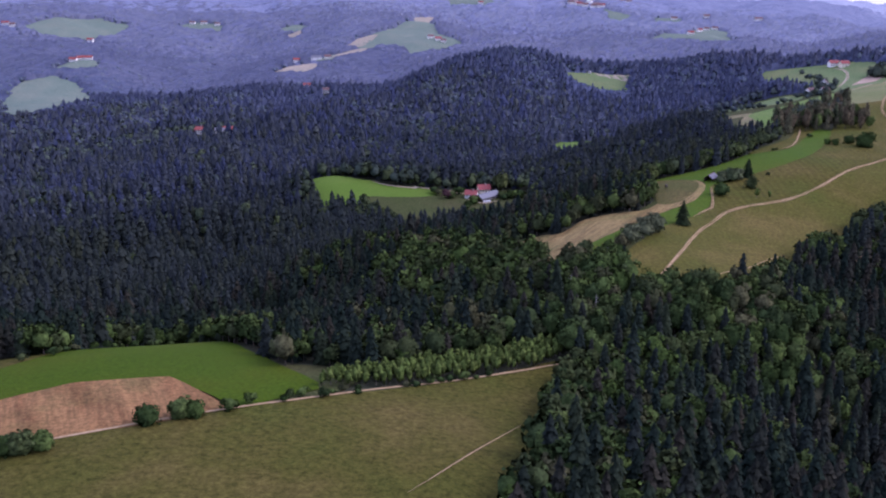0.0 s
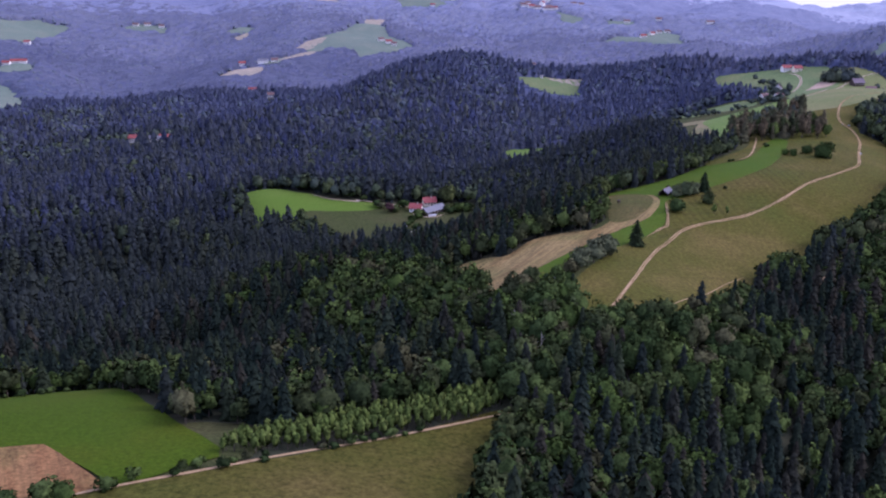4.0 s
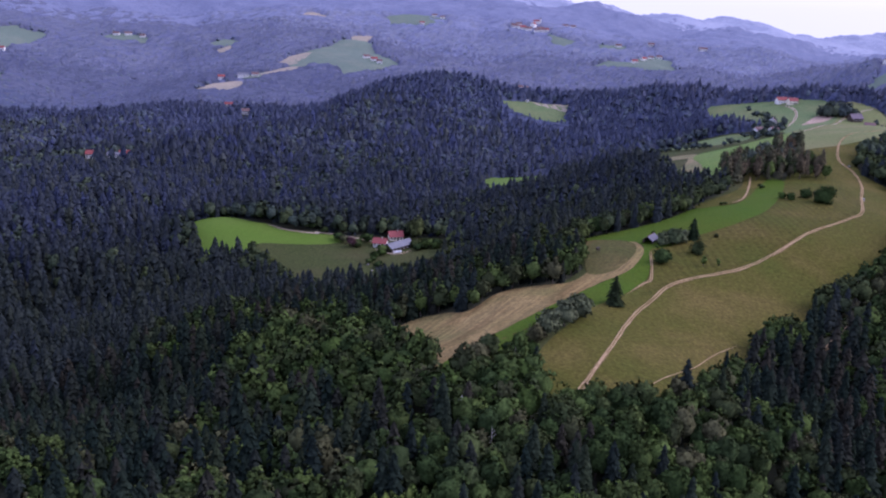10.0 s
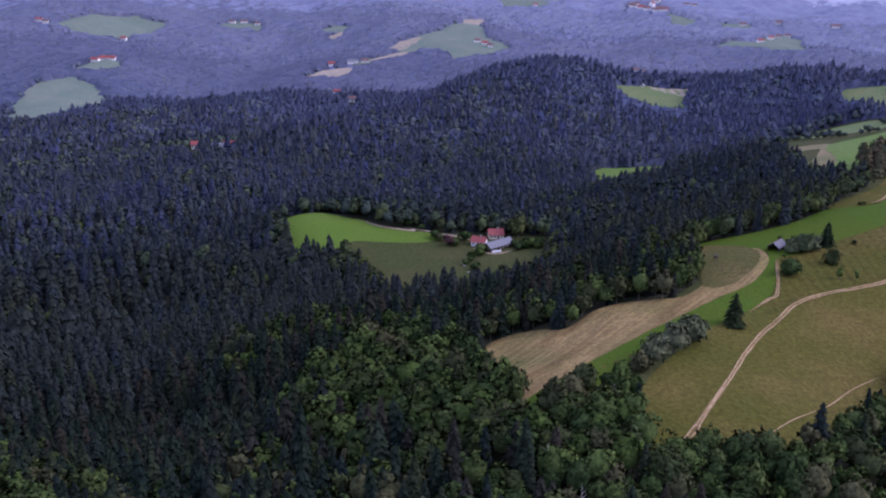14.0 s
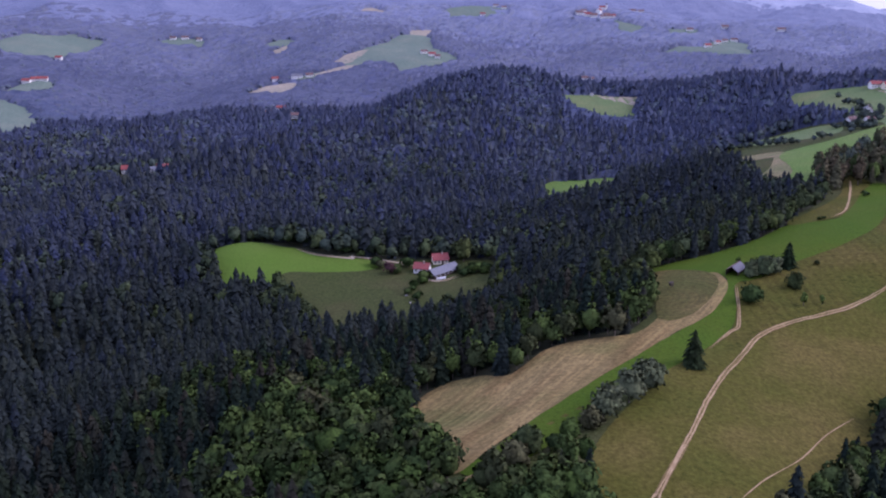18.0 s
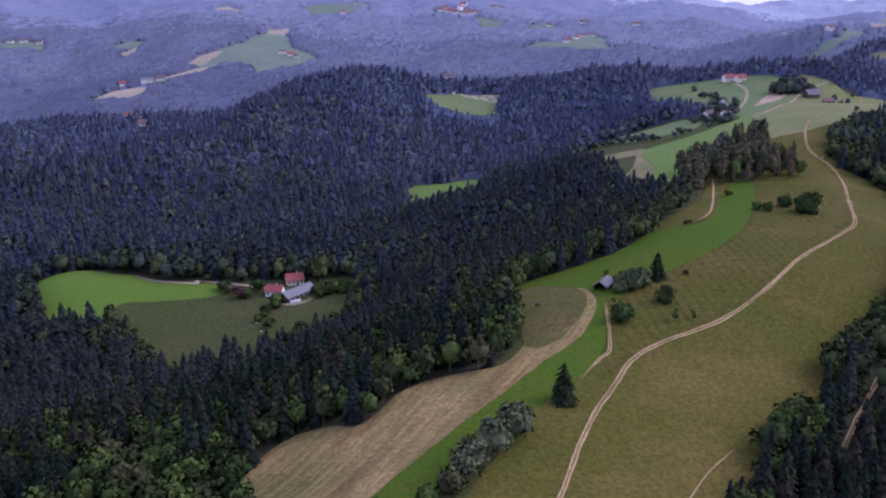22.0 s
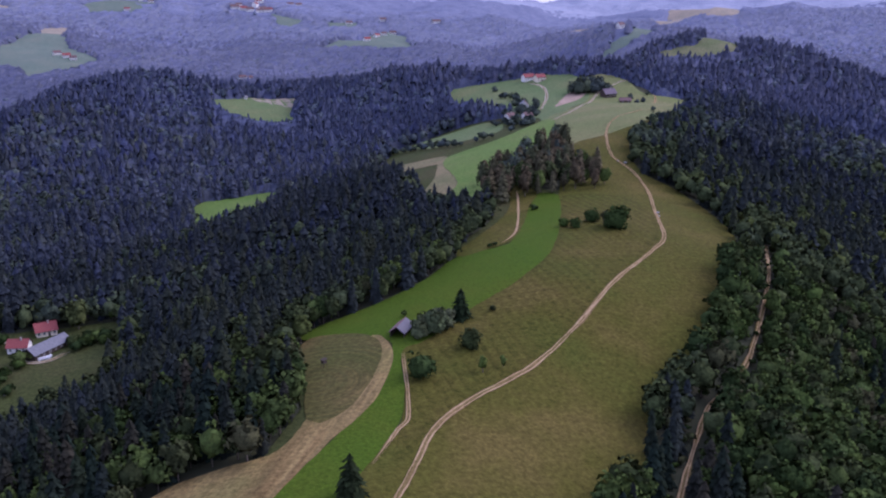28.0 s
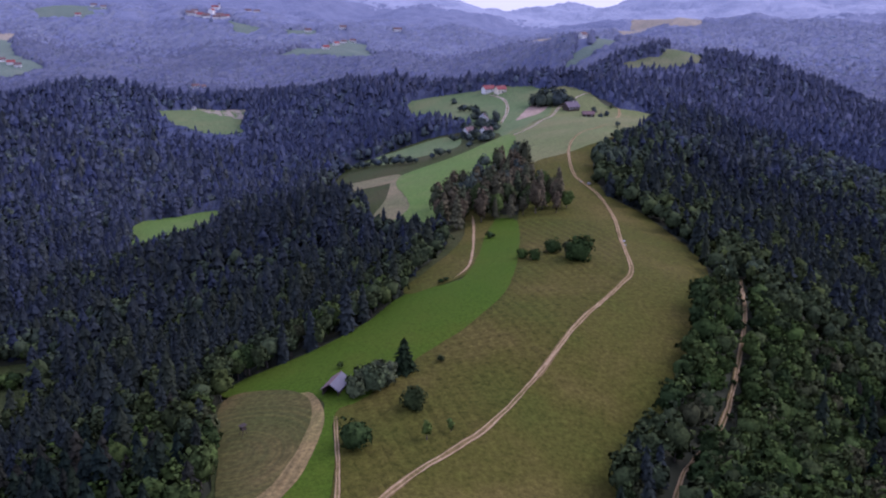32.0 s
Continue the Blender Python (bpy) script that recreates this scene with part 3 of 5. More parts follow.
OPEN_SLOPE = [(270, 999), (329, 1144), (419, 1142), (464, 1104), (433, 999), (384, 898), (276, 770), (252, 800), (267, 871), (262, 955)]
PLANTATION = [(-41, 282), (-29, 299), (-5, 320), (25, 332), (45, 336), (47, 330), (35, 317), (14, 309), (-16, 290)]
SETTLED = [q for _, _, pts in FIELDS for q in pts[::2] if q[1] > 1700] + [b[1:3] for b in BUILDINGS if b[2] > 1700]


# ---- the lie of the land: heights of crests, slopes and valley floors (x, y, z), partly fitted to the camera's view ----
CREST = [(60, 335, -13), (100, 385, -9), (100, 440, -3), (135, 499, -5), (130, 560, -6), (142, 602, -7), (172, 552, -4),
         (175, 528, -8), (200, 593, -1), (240, 700, 0), (262, 600, 1), (328, 655, 3), (300, 760, 2), (359, 886, 6),
         (440, 860, 8), (494, 913, 11), (514, 1048, 13), (531, 1258, 9), (600, 1180, 12),
         (575, 1300, 16), (640, 1290, 14), (480, 1320, 2)]
WEST_SLOPE = [(269, 793, -1), (316, 996, -15), (432, 1210, -5), (455, 1112, -1), (12, 428, -13), (-12, 424, -26),
              (48, 398, -4), (40, 490, -17), (71, 519, -12),
              (54, 659, -56), (120, 700, -32), (186, 790, -22), (110, 620, -16), (36, 768, -52), (62, 753, -53),
              (21, 702, -54), (-1, 772, -52), (-60, 770, -46), (-105, 758, -43), (-116, 776, -40), (-60, 700, -56), (-75, 800, -43),
              (-12, 800, -47), (50, 800, -53), (-130, 690, -62)]
NEAR_HILL = [(-87, 246, 0), (-93, 287, -4), (48, 319, -14), (-20, 270, -6), (-60, 180, 2), (30, 230, -8), (-140, 320, -10),
             (-111, 362, -24), (-200, 300, -14), (0, 340, -18), (0, 0, -6), (-300, 150, -10)]
EAST_SLOPE = [(200, 200, -50), (156, 371, -24), (190, 430, -28), (237, 501, -25), (273, 536, -24),
              (320, 553, -26), (373, 635, -9), (430, 600, -50), (420, 740, -5), (600, 700, -80), (350, 350, -85),
              (700, 500, -125), (750, 1000, -75), (900, 800, -120)]
VALLEYS = [(-183, 657, -82), (-140, 757, -58), (-120, 880, -95), (60, 900, -86), (156, 1016, -66),
           (-330, 950, -95), (-400, 600, -70), (-450, 1150, -90), (230, 1080, -58), (-301, 1128, -58), (-500, 300, -40)]
NORTH_RIDGE = [(142, 1464, -4), (268, 1430, -24),
               (400, 1400, -6), (330, 1290, -42), (480, 1420, -2)]
FAR_VALLEY = [(273, 1848, -42), (0, 1800, -90), (-260, 1986, -41), (-15, 2217, -17), (-59, 2475, 14), (-400, 1800, -85),
              (-716, 1847, -40), (-900, 1500, -90), (624, 2267, -6), (450, 2000, -70), (800, 1750, -60), (435, 2869, 44),
              (200, 2550, -40), (-500, 2350, -60), (-950, 2450, 20), (-1300, 1900, -10), (815, 1363, 8), (870, 1440, 26), (700, 1380, -25), (932, 1797, 30),
              (1150, 1400, -50), (1300, 900, -80), (1442, 2197, 30), (1000, 2300, -40), (1900, 1700, 30)]
HORIZON = [(-1500, 3400, 170), (-500, 3500, 180), (297, 3380, 140), (724, 3317, 86), (1335, 4440, 0), (1378, 3688, 76), (1537, 3624, 26),
           (1692, 3551, -8), (1749, 3408, -30), (2347, 4450, -40), (2536, 4342, -10), (2694, 4244, 30), (3007, 4020, 95), (3375, 3700, 120),
           (1000, 4014, 62), (766, 4063, 95), (793, 3712, 88), (1420, 2750, -12), (2700, 2600, 20), (200, 3800, 150),
           (-2500, 2200, 90), (-600, 4600, 190), (-2500, 600, 0), (-1200, -300, -40), (1200, -300, -90),
           (2600, 900, 20), (0, -700, -30), (-3000, 4200, 200)]
NEAR_SPURS = [(12, 458, -15), (-4, 488, -21), (-18, 493, -27), (-28, 521, -34), (-59, 527, -41), (-113, 570, -60), (-134, 630, -74), (-190, 617, -79),
              (-29, 419, -26), (-47, 409, -39), (-86, 431, -50), (-78, 492, -64), (-120, 510, -74), (-30, 462, -36), (6, 374, -20), (28, 363, -14), (-84, 368, -24)]
FARM_SPUR = [(-203, 708, -57), (-252, 682, -62), (-161, 739, -60), (-118, 722, -60), (-330, 690, -70), (-250, 800, -104), (-330, 830, -108), (-170, 850, -100)]
EAST_FLANK = [(91, 333, -21), (99, 284, -26), (140, 305, -52), (171, 362, -35), (68, 276, -23), (277, 488, -24), (377, 571, -52), (357, 585, -21), (447, 698, -19),
              (111, 371, -8), (220, 440, -32)]
RED_ROOF_HILL = [(-280, 1022, -71), (-199, 1038, -82), (-378, 1151, -72), (-252, 1246, -64), (-166, 1315, -58), (-93, 1370, -54), (-300, 1310, -88), (-190, 1400, -80),
                 (-420, 1250, -92), (-400, 919, -86), (-520, 1010, -84)]
BLUE_CREST = [(-588, 1290, -90), (-490, 1376, -68), (-332, 1462, -63), (-147, 1490, -55), (-74, 1500, -46), (1, 1520, -26), (107, 1505, -3), (182, 1500, -16),
              (-16, 1354, -25), (117, 1409, -10), (200, 1640, -62), (60, 1660, -80), (-120, 1640, -90), (-470, 1690, -104), (-563, 1832, -98)]
BLUE_SLOPE = [(164, 1247, -57), (47, 1106, -68), (-26, 1092, -80), (-92, 1093, -90), (88, 1050, -82), (5, 978, -82), (108, 913, -63), (-115, 1260, -46),
              (300, 1240, -48), (380, 1220, -36), (250, 1180, -66)]
EAST_RIDGES = [(560, 953, -2), (529, 901, -26), (640, 962, -17), (667, 1018, -2), (731, 974, -34), (569, 824, -45), (428, 647, -25), (410, 596, -33), (769, 932, -50),
               (850, 1120, -62), (950, 1010, -98), (760, 1180, -36), (905, 1290, 10), (992, 1273, -10), (1055, 1211, -42), (829, 1476, -8), (1300, 1560, -50)]
SPRUCE_RIDGE = [(172, 722, -18), (190, 850, -24), (150, 780, -34), (129, 1290, -38)]
RIDGE_TRACK_GROUND = [(439, 914, 13), (472, 950, 15), (509, 981, 13), (467, 908, 14), (437, 879, 11), (382, 975, 2), (336, 967, -8), (278, 1013, -30), (270, 981, -27), (29, 472, -22), (40, 506, -23), (423, 892, 11)]
VALLEY_MEADOW_GROUND = [(862, 1337, 13), (819, 1335, 12), (780, 1367, 9), (829, 1384, 24), (778, 1404, 11)]
VILLAGE_GROUND = [(-240, 1731, -77), (-273, 1698, -76), (-285, 1617, -73), (-330, 1600, -75), (-195, 1541, -55), (-597, 1591, -83), (-668, 1707, -65), (-659, 1795, -48), (-700, 1835, -36), (1058, 1576, -2), (1073, 1690, 14), (987, 1752, 25)]
HAMLET_GROUND = [(348, 1127, -29), (425, 1097, -8), (176, 1421, -14), (228, 1455, -18), (573, 1122, 4), (588, 1107, 1), (317, 597, -9), (138, 1120, -73)]
SPOTS = np.array(RIDGE_TRACK_GROUND + VALLEY_MEADOW_GROUND + SPRUCE_RIDGE + VILLAGE_GROUND + HAMLET_GROUND + NEAR_SPURS + FARM_SPUR + EAST_FLANK + RED_ROOF_HILL + BLUE_CREST + BLUE_SLOPE + EAST_RIDGES + CREST + WEST_SLOPE + NEAR_HILL + EAST_SLOPE + VALLEYS + NORTH_RIDGE + FAR_VALLEY + HORIZON, float)


def kernel(r2):
    return np.sqrt(r2 + 30.0 ** 2)


def fit_land():
    p = SPOTS[:, :2]
    r2 = ((p[:, None] - p[None]) ** 2).sum(-1)
    n = len(p)
    a = np.zeros((n + 1, n + 1))
    a[:n, :n] = kernel(r2) - 3.0 * np.eye(n)
    a[:n, n] = a[n, :n] = 1
    return np.linalg.solve(a, np.append(SPOTS[:, 2], 0))


LAND = fit_land()


def unsettled(x, y):
    """Nought beside a far farm or field, which so keeps its place in the camera's view, one well away from them: there
    the hills break into spurs and gullies.
    """
    free = np.ones(np.shape(x))
    if np.max(y) > 1700:
        for px, py in SETTLED:
            free = np.minimum(free, np.clip((np.hypot(x - px, (y - py) * 0.6) - 45) / 130, 0, 1))
    return free


def height(x, y):
    """The ground's height at plan points (arrays or numbers)."""
    x, y = np.asarray(x, float), np.asarray(y, float)
    z = np.full(x.shape, LAND[-1])
    for (sx, sy, _), w in zip(SPOTS, LAND):
        z = z + w * kernel((x - sx) ** 2 + (y - sy) ** 2)
    far = np.clip((np.hypot(x - 150, y - 500) - 250) / 900, 0, 1)
    z = z + far * (6 * np.sin(x / 61 + 1.3 * np.sin(y / 97)) * np.sin(y / 73 + 0.7) + 9 * np.sin(x / 170 + y / 230) * np.sin(y / 190 - x / 310))
    away = np.clip((y - 1750) / 350, 0, 1) * unsettled(x, y)
    spur = np.abs(np.sin(x / 210 + 0.9 * np.sin(y / 330) + 0.4)) + 0.6 * np.abs(np.sin(x / 97 - y / 260 + 1.2 * np.sin(y / 150)))
    z = z + away * (30 * (0.9 - spur) + 12 * np.sin(x / 85 + 1.5 * np.sin(y / 140)) * np.sin(y / 110 + x / 240))
    z = z + 0.5 * np.sin(x / 23 + np.sin(y / 31)) * np.sin(y / 27)
    return z


# ---- builders ----
rng = np.random.default_rng(7)


def tri_mesh(name, v, f, mats, mat_index=None, tint=None, soft=None):
    """A mesh from an array of points and an array of triangles, quickly."""
    v, f = np.asarray(v, np.float32), np.asarray(f, np.int32)
    me = bpy.data.meshes.new(name)
    me.vertices.add(len(v))
    me.vertices.foreach_set("co", v.ravel())
    me.loops.add(f.size)
    me.loops.foreach_set("vertex_index", f.ravel())
    me.polygons.add(len(f))
    me.polygons.foreach_set("loop_start", np.arange(0, f.size, 3, dtype=np.int32))
    for m in mats:
        me.materials.append(m)
    if mat_index is not None:
        me.polygons.foreach_set("material_index", np.asarray(mat_index, np.int32))
    if tint is not None:
        me.attributes.new("tint", "FLOAT", "POINT").data.foreach_set("value", np.asarray(tint, np.float32))
    if soft is not None:
        me.attributes.new("soft", "FLOAT_VECTOR", "POINT").data.foreach_set("vector", np.ascontiguousarray(soft, np.float32).ravel())
    me.update(calc_edges=True)
    return me


def unit(n):
    return n / (np.linalg.norm(n, axis=-1, keepdims=True) + 1e-9)


def smooth_line(pts, closed, step):
    """A Catmull-Rom line through the plan points, at even steps."""
    p = np.array(pts, float)
    n = len(p)
    out = []
    for i in range(n if closed else n - 1):
        if closed:
            a, b, c, d = p[i - 1], p[i], p[(i + 1) % n], p[(i + 2) % n]
        else:
            a, b, c, d = p[max(i - 1, 0)], p[i], p[i + 1], p[min(i + 2, n - 1)]
        k = max(2, int(np.hypot(*(c - b)) / step))
        u = np.linspace(0, 1, k, endpoint=False)[:, None]
        out.append(0.5 * (2 * b + (c - a) * u + (2 * a - 5 * b + 4 * c - d) * u ** 2 + (3 * b - a - 3 * c + d) * u ** 3))
    if not closed:
        out.append(p[-1:])
    return np.vstack(out)


def inside(poly, x, y):
    """Which plan points lie inside the outline."""
    r = np.zeros(np.shape(x), bool)
    px, py = poly[:, 0], poly[:, 1]
    j = len(px) - 1
    for i in range(len(px)):
        c = (py[i] > y) != (py[j] > y)
        r ^= c & (x < (px[j] - px[i]) * (y - py[i]) / (py[j] - py[i] + 1e-12) + px[i])
        j = i
    return r


def drape(poly, step, lift):
    """Triangles over an outline, laid on the land."""
    from mathutils.geometry import delaunay_2d_cdt
    lo, hi = poly.min(0), poly.max(0)
    gx, gy = np.meshgrid(np.arange(lo[0], hi[0], step), np.arange(lo[1], hi[1], step))
    gx, gy = gx.ravel() + 0.37, gy.ravel() + 0.41
    ok = inside(poly, gx, gy)
    pts = [Vector(q) for q in poly] + [Vector(q) for q in zip(gx[ok], gy[ok])]
    n = len(poly)
    v, _, f, *_ = delaunay_2d_cdt(pts, [(i, (i + 1) % n) for i in range(n)], [], 1, 0.001)
    v = np.array([tuple(q) for q in v])
    f = np.array([t for t in f if len(t) == 3])
    return np.column_stack([v, height(v[:, 0], v[:, 1]) + lift]), f


# ---- the ground: one sheet to the horizon ----
def steps(*spans):
    return np.unique(np.concatenate([np.arange(a, b + 0.1, s) for a, b, s in spans]).round(2))


gx = steps((-4200, -1200, 60), (-1200, -240, 20), (-240, 560, 8), (560, 1400, 20), (1400, 4800, 60))
gy = steps((-1200, 100, 60), (100, 1000, 8), (1000, 1500, 12), (1500, 2900, 20), (2900, 4900, 40))
GX, GY = np.meshgrid(gx, gy)
GZ = height(GX, GY)
idx = np.arange(GX.size).reshape(GX.shape)
quad = [idx[:-1, :-1].ravel(), idx[:-1, 1:].ravel(), idx[1:, 1:].ravel(), idx[1:, :-1].ravel()]
faces = np.vstack([np.column_stack([quad[0], quad[1], quad[2]]), np.column_stack([quad[0], quad[2], quad[3]])])
# beyond 1700 m the ground takes the tone with painted haze
ground = new("ground", tri_mesh("ground", np.column_stack([GX.ravel(), GY.ravel(), GZ.ravel() - 0.7]), faces, [M_GROUND, M_HAZED_GROUND], np.where(np.hypot(GX.ravel()[faces[:, 0]] - 50, GY.ravel()[faces[:, 0]] - 150) > 1700, 1, 0)))
ground.data.polygons.foreach_set("use_smooth", np.ones(len(faces), bool))
tagged(ground, "dark forest floor over hills and valleys", "ground", kind="structure")


def lookup(x, y):
    """The height by the ground sheet's own grid, for many points at once."""
    i = np.clip(np.searchsorted(gx, x) - 1, 0, len(gx) - 2)
    j = np.clip(np.searchsorted(gy, y) - 1, 0, len(gy) - 2)
    u = np.clip((x - gx[i]) / (gx[i + 1] - gx[i]), 0, 1)
    w = np.clip((y - gy[j]) / (gy[j + 1] - gy[j]), 0, 1)
    return (GZ[j, i] * (1 - u) + GZ[j, i + 1] * u) * (1 - w) + (GZ[j + 1, i] * (1 - u) + GZ[j + 1, i + 1] * u) * w


FIELD_WORDS = {
    "olive": "olive green hay meadow of long grass", "rough": "rough tussocky pasture beside the track", "olive3": "olive upland meadow by the hamlet, paled to paint haze", "olive2": "dull green grazed pasture on a slope", "green": "lush green strip of mown grass",
    "green2": "fresh green hill meadow among woods", "green3": "soft green meadow near the hamlet", "bright": "bright green meadow behind the farm",
    "bright2": "deep green field of young crop", "stubble": "tan hay stubble field with mower rows", "mown": "yellowish mown grass with curved rows",
    "dry": "dry straw coloured patch of grass", "pale": "pale green thin meadow strip", "soil": "reddish bare ploughed soil", "scree": "bare earthy bank with thin grass",
    "hazeg": "distant green meadow on a wooded hill", "hazet": "distant tan field on a wooded hill"}
OUTLINES = []
STRAIGHT = {"near_ploughed_field", "near_green_field", "saddle_stubble", "saddle_meadow"}


def straight_line(pts, step):
    p = np.array(pts, float)
    out = []
    for a, c in zip(p, np.roll(p, -1, 0)):
        out.append(a + (c - a) * np.linspace(0, 1, max(2, int(np.hypot(*(c - a)) / step)), endpoint=False)[:, None])
    return np.vstack(out)


CLEARINGS = [[(45, 405), (66, 400), (90, 425), (135, 500), (172, 570), (165, 600), (130, 550), (100, 500), (60, 450)],
             [(-210, 180), (-170, 330), (-120, 300), (-62, 262), (48, 323), (20, 240), (0, 120), (-150, 90)],
             [(165, 560), (210, 560), (230, 640), (180, 625)], [(300, 690), (330, 760), (290, 770), (270, 720)],
             [(222, 655), (262, 672), (318, 765), (302, 800), (268, 730), (236, 690)],
             [(105, 480), (140, 500), (182, 545), (178, 612), (138, 605), (128, 540)],
             [(-62, 262), (-40, 270), (-28, 300), (-45, 312), (-62, 304)], OPEN_SLOPE]
for k, pts in enumerate(CLEARINGS):
    v, f = drape(smooth_line(pts, True, 4), 6, -0.1 - 0.02 * k)
    ob = tagged(new("rough_grass", tri_mesh("rough_grass", v, f, [MATS["rough" if k == 1 else "olive2"]])), "rough unmown grass between the fields", "meadow", kind="structure")
    ob.data.polygons.foreach_set("use_smooth", np.ones(len(f), bool))
for k, (name, tone, pts) in enumerate(FIELDS):
    size = np.ptp(np.array(pts), axis=0).max()
    far = np.mean(pts, axis=0)[1] > 1300
    line = straight_line(pts, 8 if far else 3) if far or name in STRAIGHT else smooth_line(pts, True, 8 if far else 3)
    d = np.roll(line, -1, 0) - np.roll(line, 1, 0)
    d /= np.hypot(d[:, 0], d[:, 1])[:, None] + 1e-9
    wob = np.convolve(np.r_[(w0 := rng.normal(0, 3.5 if far else 0.22, len(line))), w0[:4]], np.ones(3) / 2.0, "same")[:len(line)]
    turn = np.sign(np.sum(line[:, 0] * np.roll(line[:, 1], -1) - np.roll(line[:, 0], -1) * line[:, 1]))
    line = line + np.column_stack([-d[:, 1], d[:, 0]]) * (wob - (0 if far else 0.9) * turn)[:, None]
    OUTLINES.append(line)
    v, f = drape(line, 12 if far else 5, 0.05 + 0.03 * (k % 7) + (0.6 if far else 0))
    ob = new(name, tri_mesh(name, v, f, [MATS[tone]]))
    ob.data.polygons.foreach_set("use_smooth", np.ones(len(f), bool))
    tagged(ob, FIELD_WORDS[tone], "field" if tone in ("soil", "stubble", "bright2", "hazet") else "meadow", kind="structure")


def ribbon(name, pts, width, lift, mat, wobble=0.25, shift=0.0, step=2.0, wander=0.0):
    p = smooth_line(pts, False, step)
    d = np.gradient(p, axis=0)
    d /= np.hypot(d[:, 0], d[:, 1])[:, None] + 1e-9
    nrm = np.column_stack([-d[:, 1], d[:, 0]])
    n = len(p)
    jit = [np.convolve(rng.normal(0, wobble, n + 4), np.ones(5) / 2.2, "valid") for _ in range(2)]
    ends = np.clip(np.minimum(np.arange(n), np.arange(n)[::-1]) / 8.0, 0.15, 1)
    sway = (np.convolve(rng.normal(0, wander, n + 12), np.ones(13) / 3.0, "valid") + shift)[:, None]
    half = (width / 2 * ends)[:, None]
    a = p + nrm * (sway + half + jit[0][:, None] * ends[:, None])
    b = p + nrm * (sway - half + jit[1][:, None] * ends[:, None])
    mid = p + nrm * sway
    pts3 = [np.column_stack([q, height(q[:, 0], q[:, 1]) + lift]) for q in (a, mid, b)]
    i = np.arange(n - 1)
    f = []
    for s in (0, n):
        f += [np.column_stack([s + i, s + n + i, s + n + i + 1]), np.column_stack([s + i, s + n + i + 1, s + i + 1])]
    return tri_mesh(name, np.vstack(pts3), np.vstack(f), [mat]), p


TRACK_LINES = []
TRACK_KIND = {"main_track": (1.8, "dirt"), "side_track": (1.6, "dirt"), "forest_road": (1.9, "dirt"), "ridge_road": (2.8, "gravel"), "hamlet_road": (3.2, "gravel"),
              "meadow_path": (0.4, "dirt"), "field_lane": (1.3, "dirt"), "faint_path": (0.32, "dirt"), "grove_path": (1.2, "dirt"), "edge_lane": (1.7, "dirt"), "top_path": (2.2, "gravel"),
              "loop_path": (2.5, "dirt"), "farm_lane": (2.6, "gravel"), "farm_yard": (3.5, "gravel")}
for name, pts in TRACKS:
    width, kind = TRACK_KIND[name]
    root = new(name)
    tagged(root, {"dirt": "reddish dirt farm track worn into the grass", "gravel": "pale gravel lane"}[kind], "track", kind="structure")
    mat = M_DIRT if kind == "dirt" else M_GRAVEL
    if width > 1.5:
        gauge = width * 0.31
        for side in (-1, 1):
            me, p = ribbon("wheel_rut", pts, width * 0.24, 0.34, mat, 0.08, side * gauge, wander=0.16)
            new("wheel_rut", me).parent = root
        me, p = ribbon("track_bed", pts, width * 0.95, 0.3, MATS["bed"], 0.22)
        new("track_bed", me).parent = root
    else:
        me, p = ribbon("trodden_path", pts, width, 0.34, mat, 0.06)
        new("trodden_path", me).parent = root
    TRACK_LINES.append((p, width))


# ---- trees ----
def icosphere(level):
    bm = bmesh.new()
    bmesh.ops.create_icosphere(bm, subdivisions=level, radius=1)
    v = np.array([q.co[:] for q in bm.verts])
    f = np.array([[q.index for q in t.verts] for t in bm.faces])
    bm.free()
    return v, f


def conifer(r, tiers, fronds, width=0.17, bare=0.1, up=0.5):
    """Crown of drooping fronds in whorls round an inner cone; one unit high."""
    v, f = [], []
    sides = 6 if tiers > 4 else 5
    a0 = r.uniform(0, 6)
    for k in range(sides):
        a = a0 + 2 * math.pi * k / sides
        v.append((width * 0.64 * math.cos(a), width * 0.64 * math.sin(a), bare))
    v.append((0, 0, 1.0))
    f += [(k, (k + 1) % sides, sides) for k in range(sides)]
    for t in range(tiers):
        z = bare + (0.97 - bare) * (t / tiers) ** 0.92
        reach = width * (1 - (z - bare) / (1.02 - bare)) ** 0.68 + 0.012
        n = max(4, round(fronds * (1 - 0.45 * t / tiers)))
        a0 = r.uniform(0, 6)
        rise = 1.1 / tiers
        for k in range(n):
            a = a0 + 2 * math.pi * (k + r.uniform(-0.25, 0.25)) / n
            lift = r.uniform(-0.5, 0.5) * 0.9 / tiers
            q = max(reach - lift * width, 0.01) * r.uniform(0.7, 1.2)
            w = 2.2 * math.pi * reach / n * 0.42
            ca, sa = math.cos(a), math.sin(a)
            i = len(v)
            zt = z + lift - q * r.uniform(0.15, 0.6)
            v.append((0, 0, min(z + lift + rise, 1.0)))
            v.append((0.62 * q * ca - w * sa, 0.62 * q * sa + w * ca, z + lift - 0.02))
            v.append((q * ca, q * sa, zt))
            v.append((0.62 * q * ca + w * sa, 0.62 * q * sa - w * ca, z + lift - 0.02))
            f += [(i, i + 2, i + 1), (i, i + 3, i + 2)]
    v = np.array(v)
    soft = unit(np.column_stack([v[:, :2] / width, up + 0.4 * v[:, 2]]) + r.normal(0, 0.1, (len(v), 3)))
    return v, np.array(f), soft


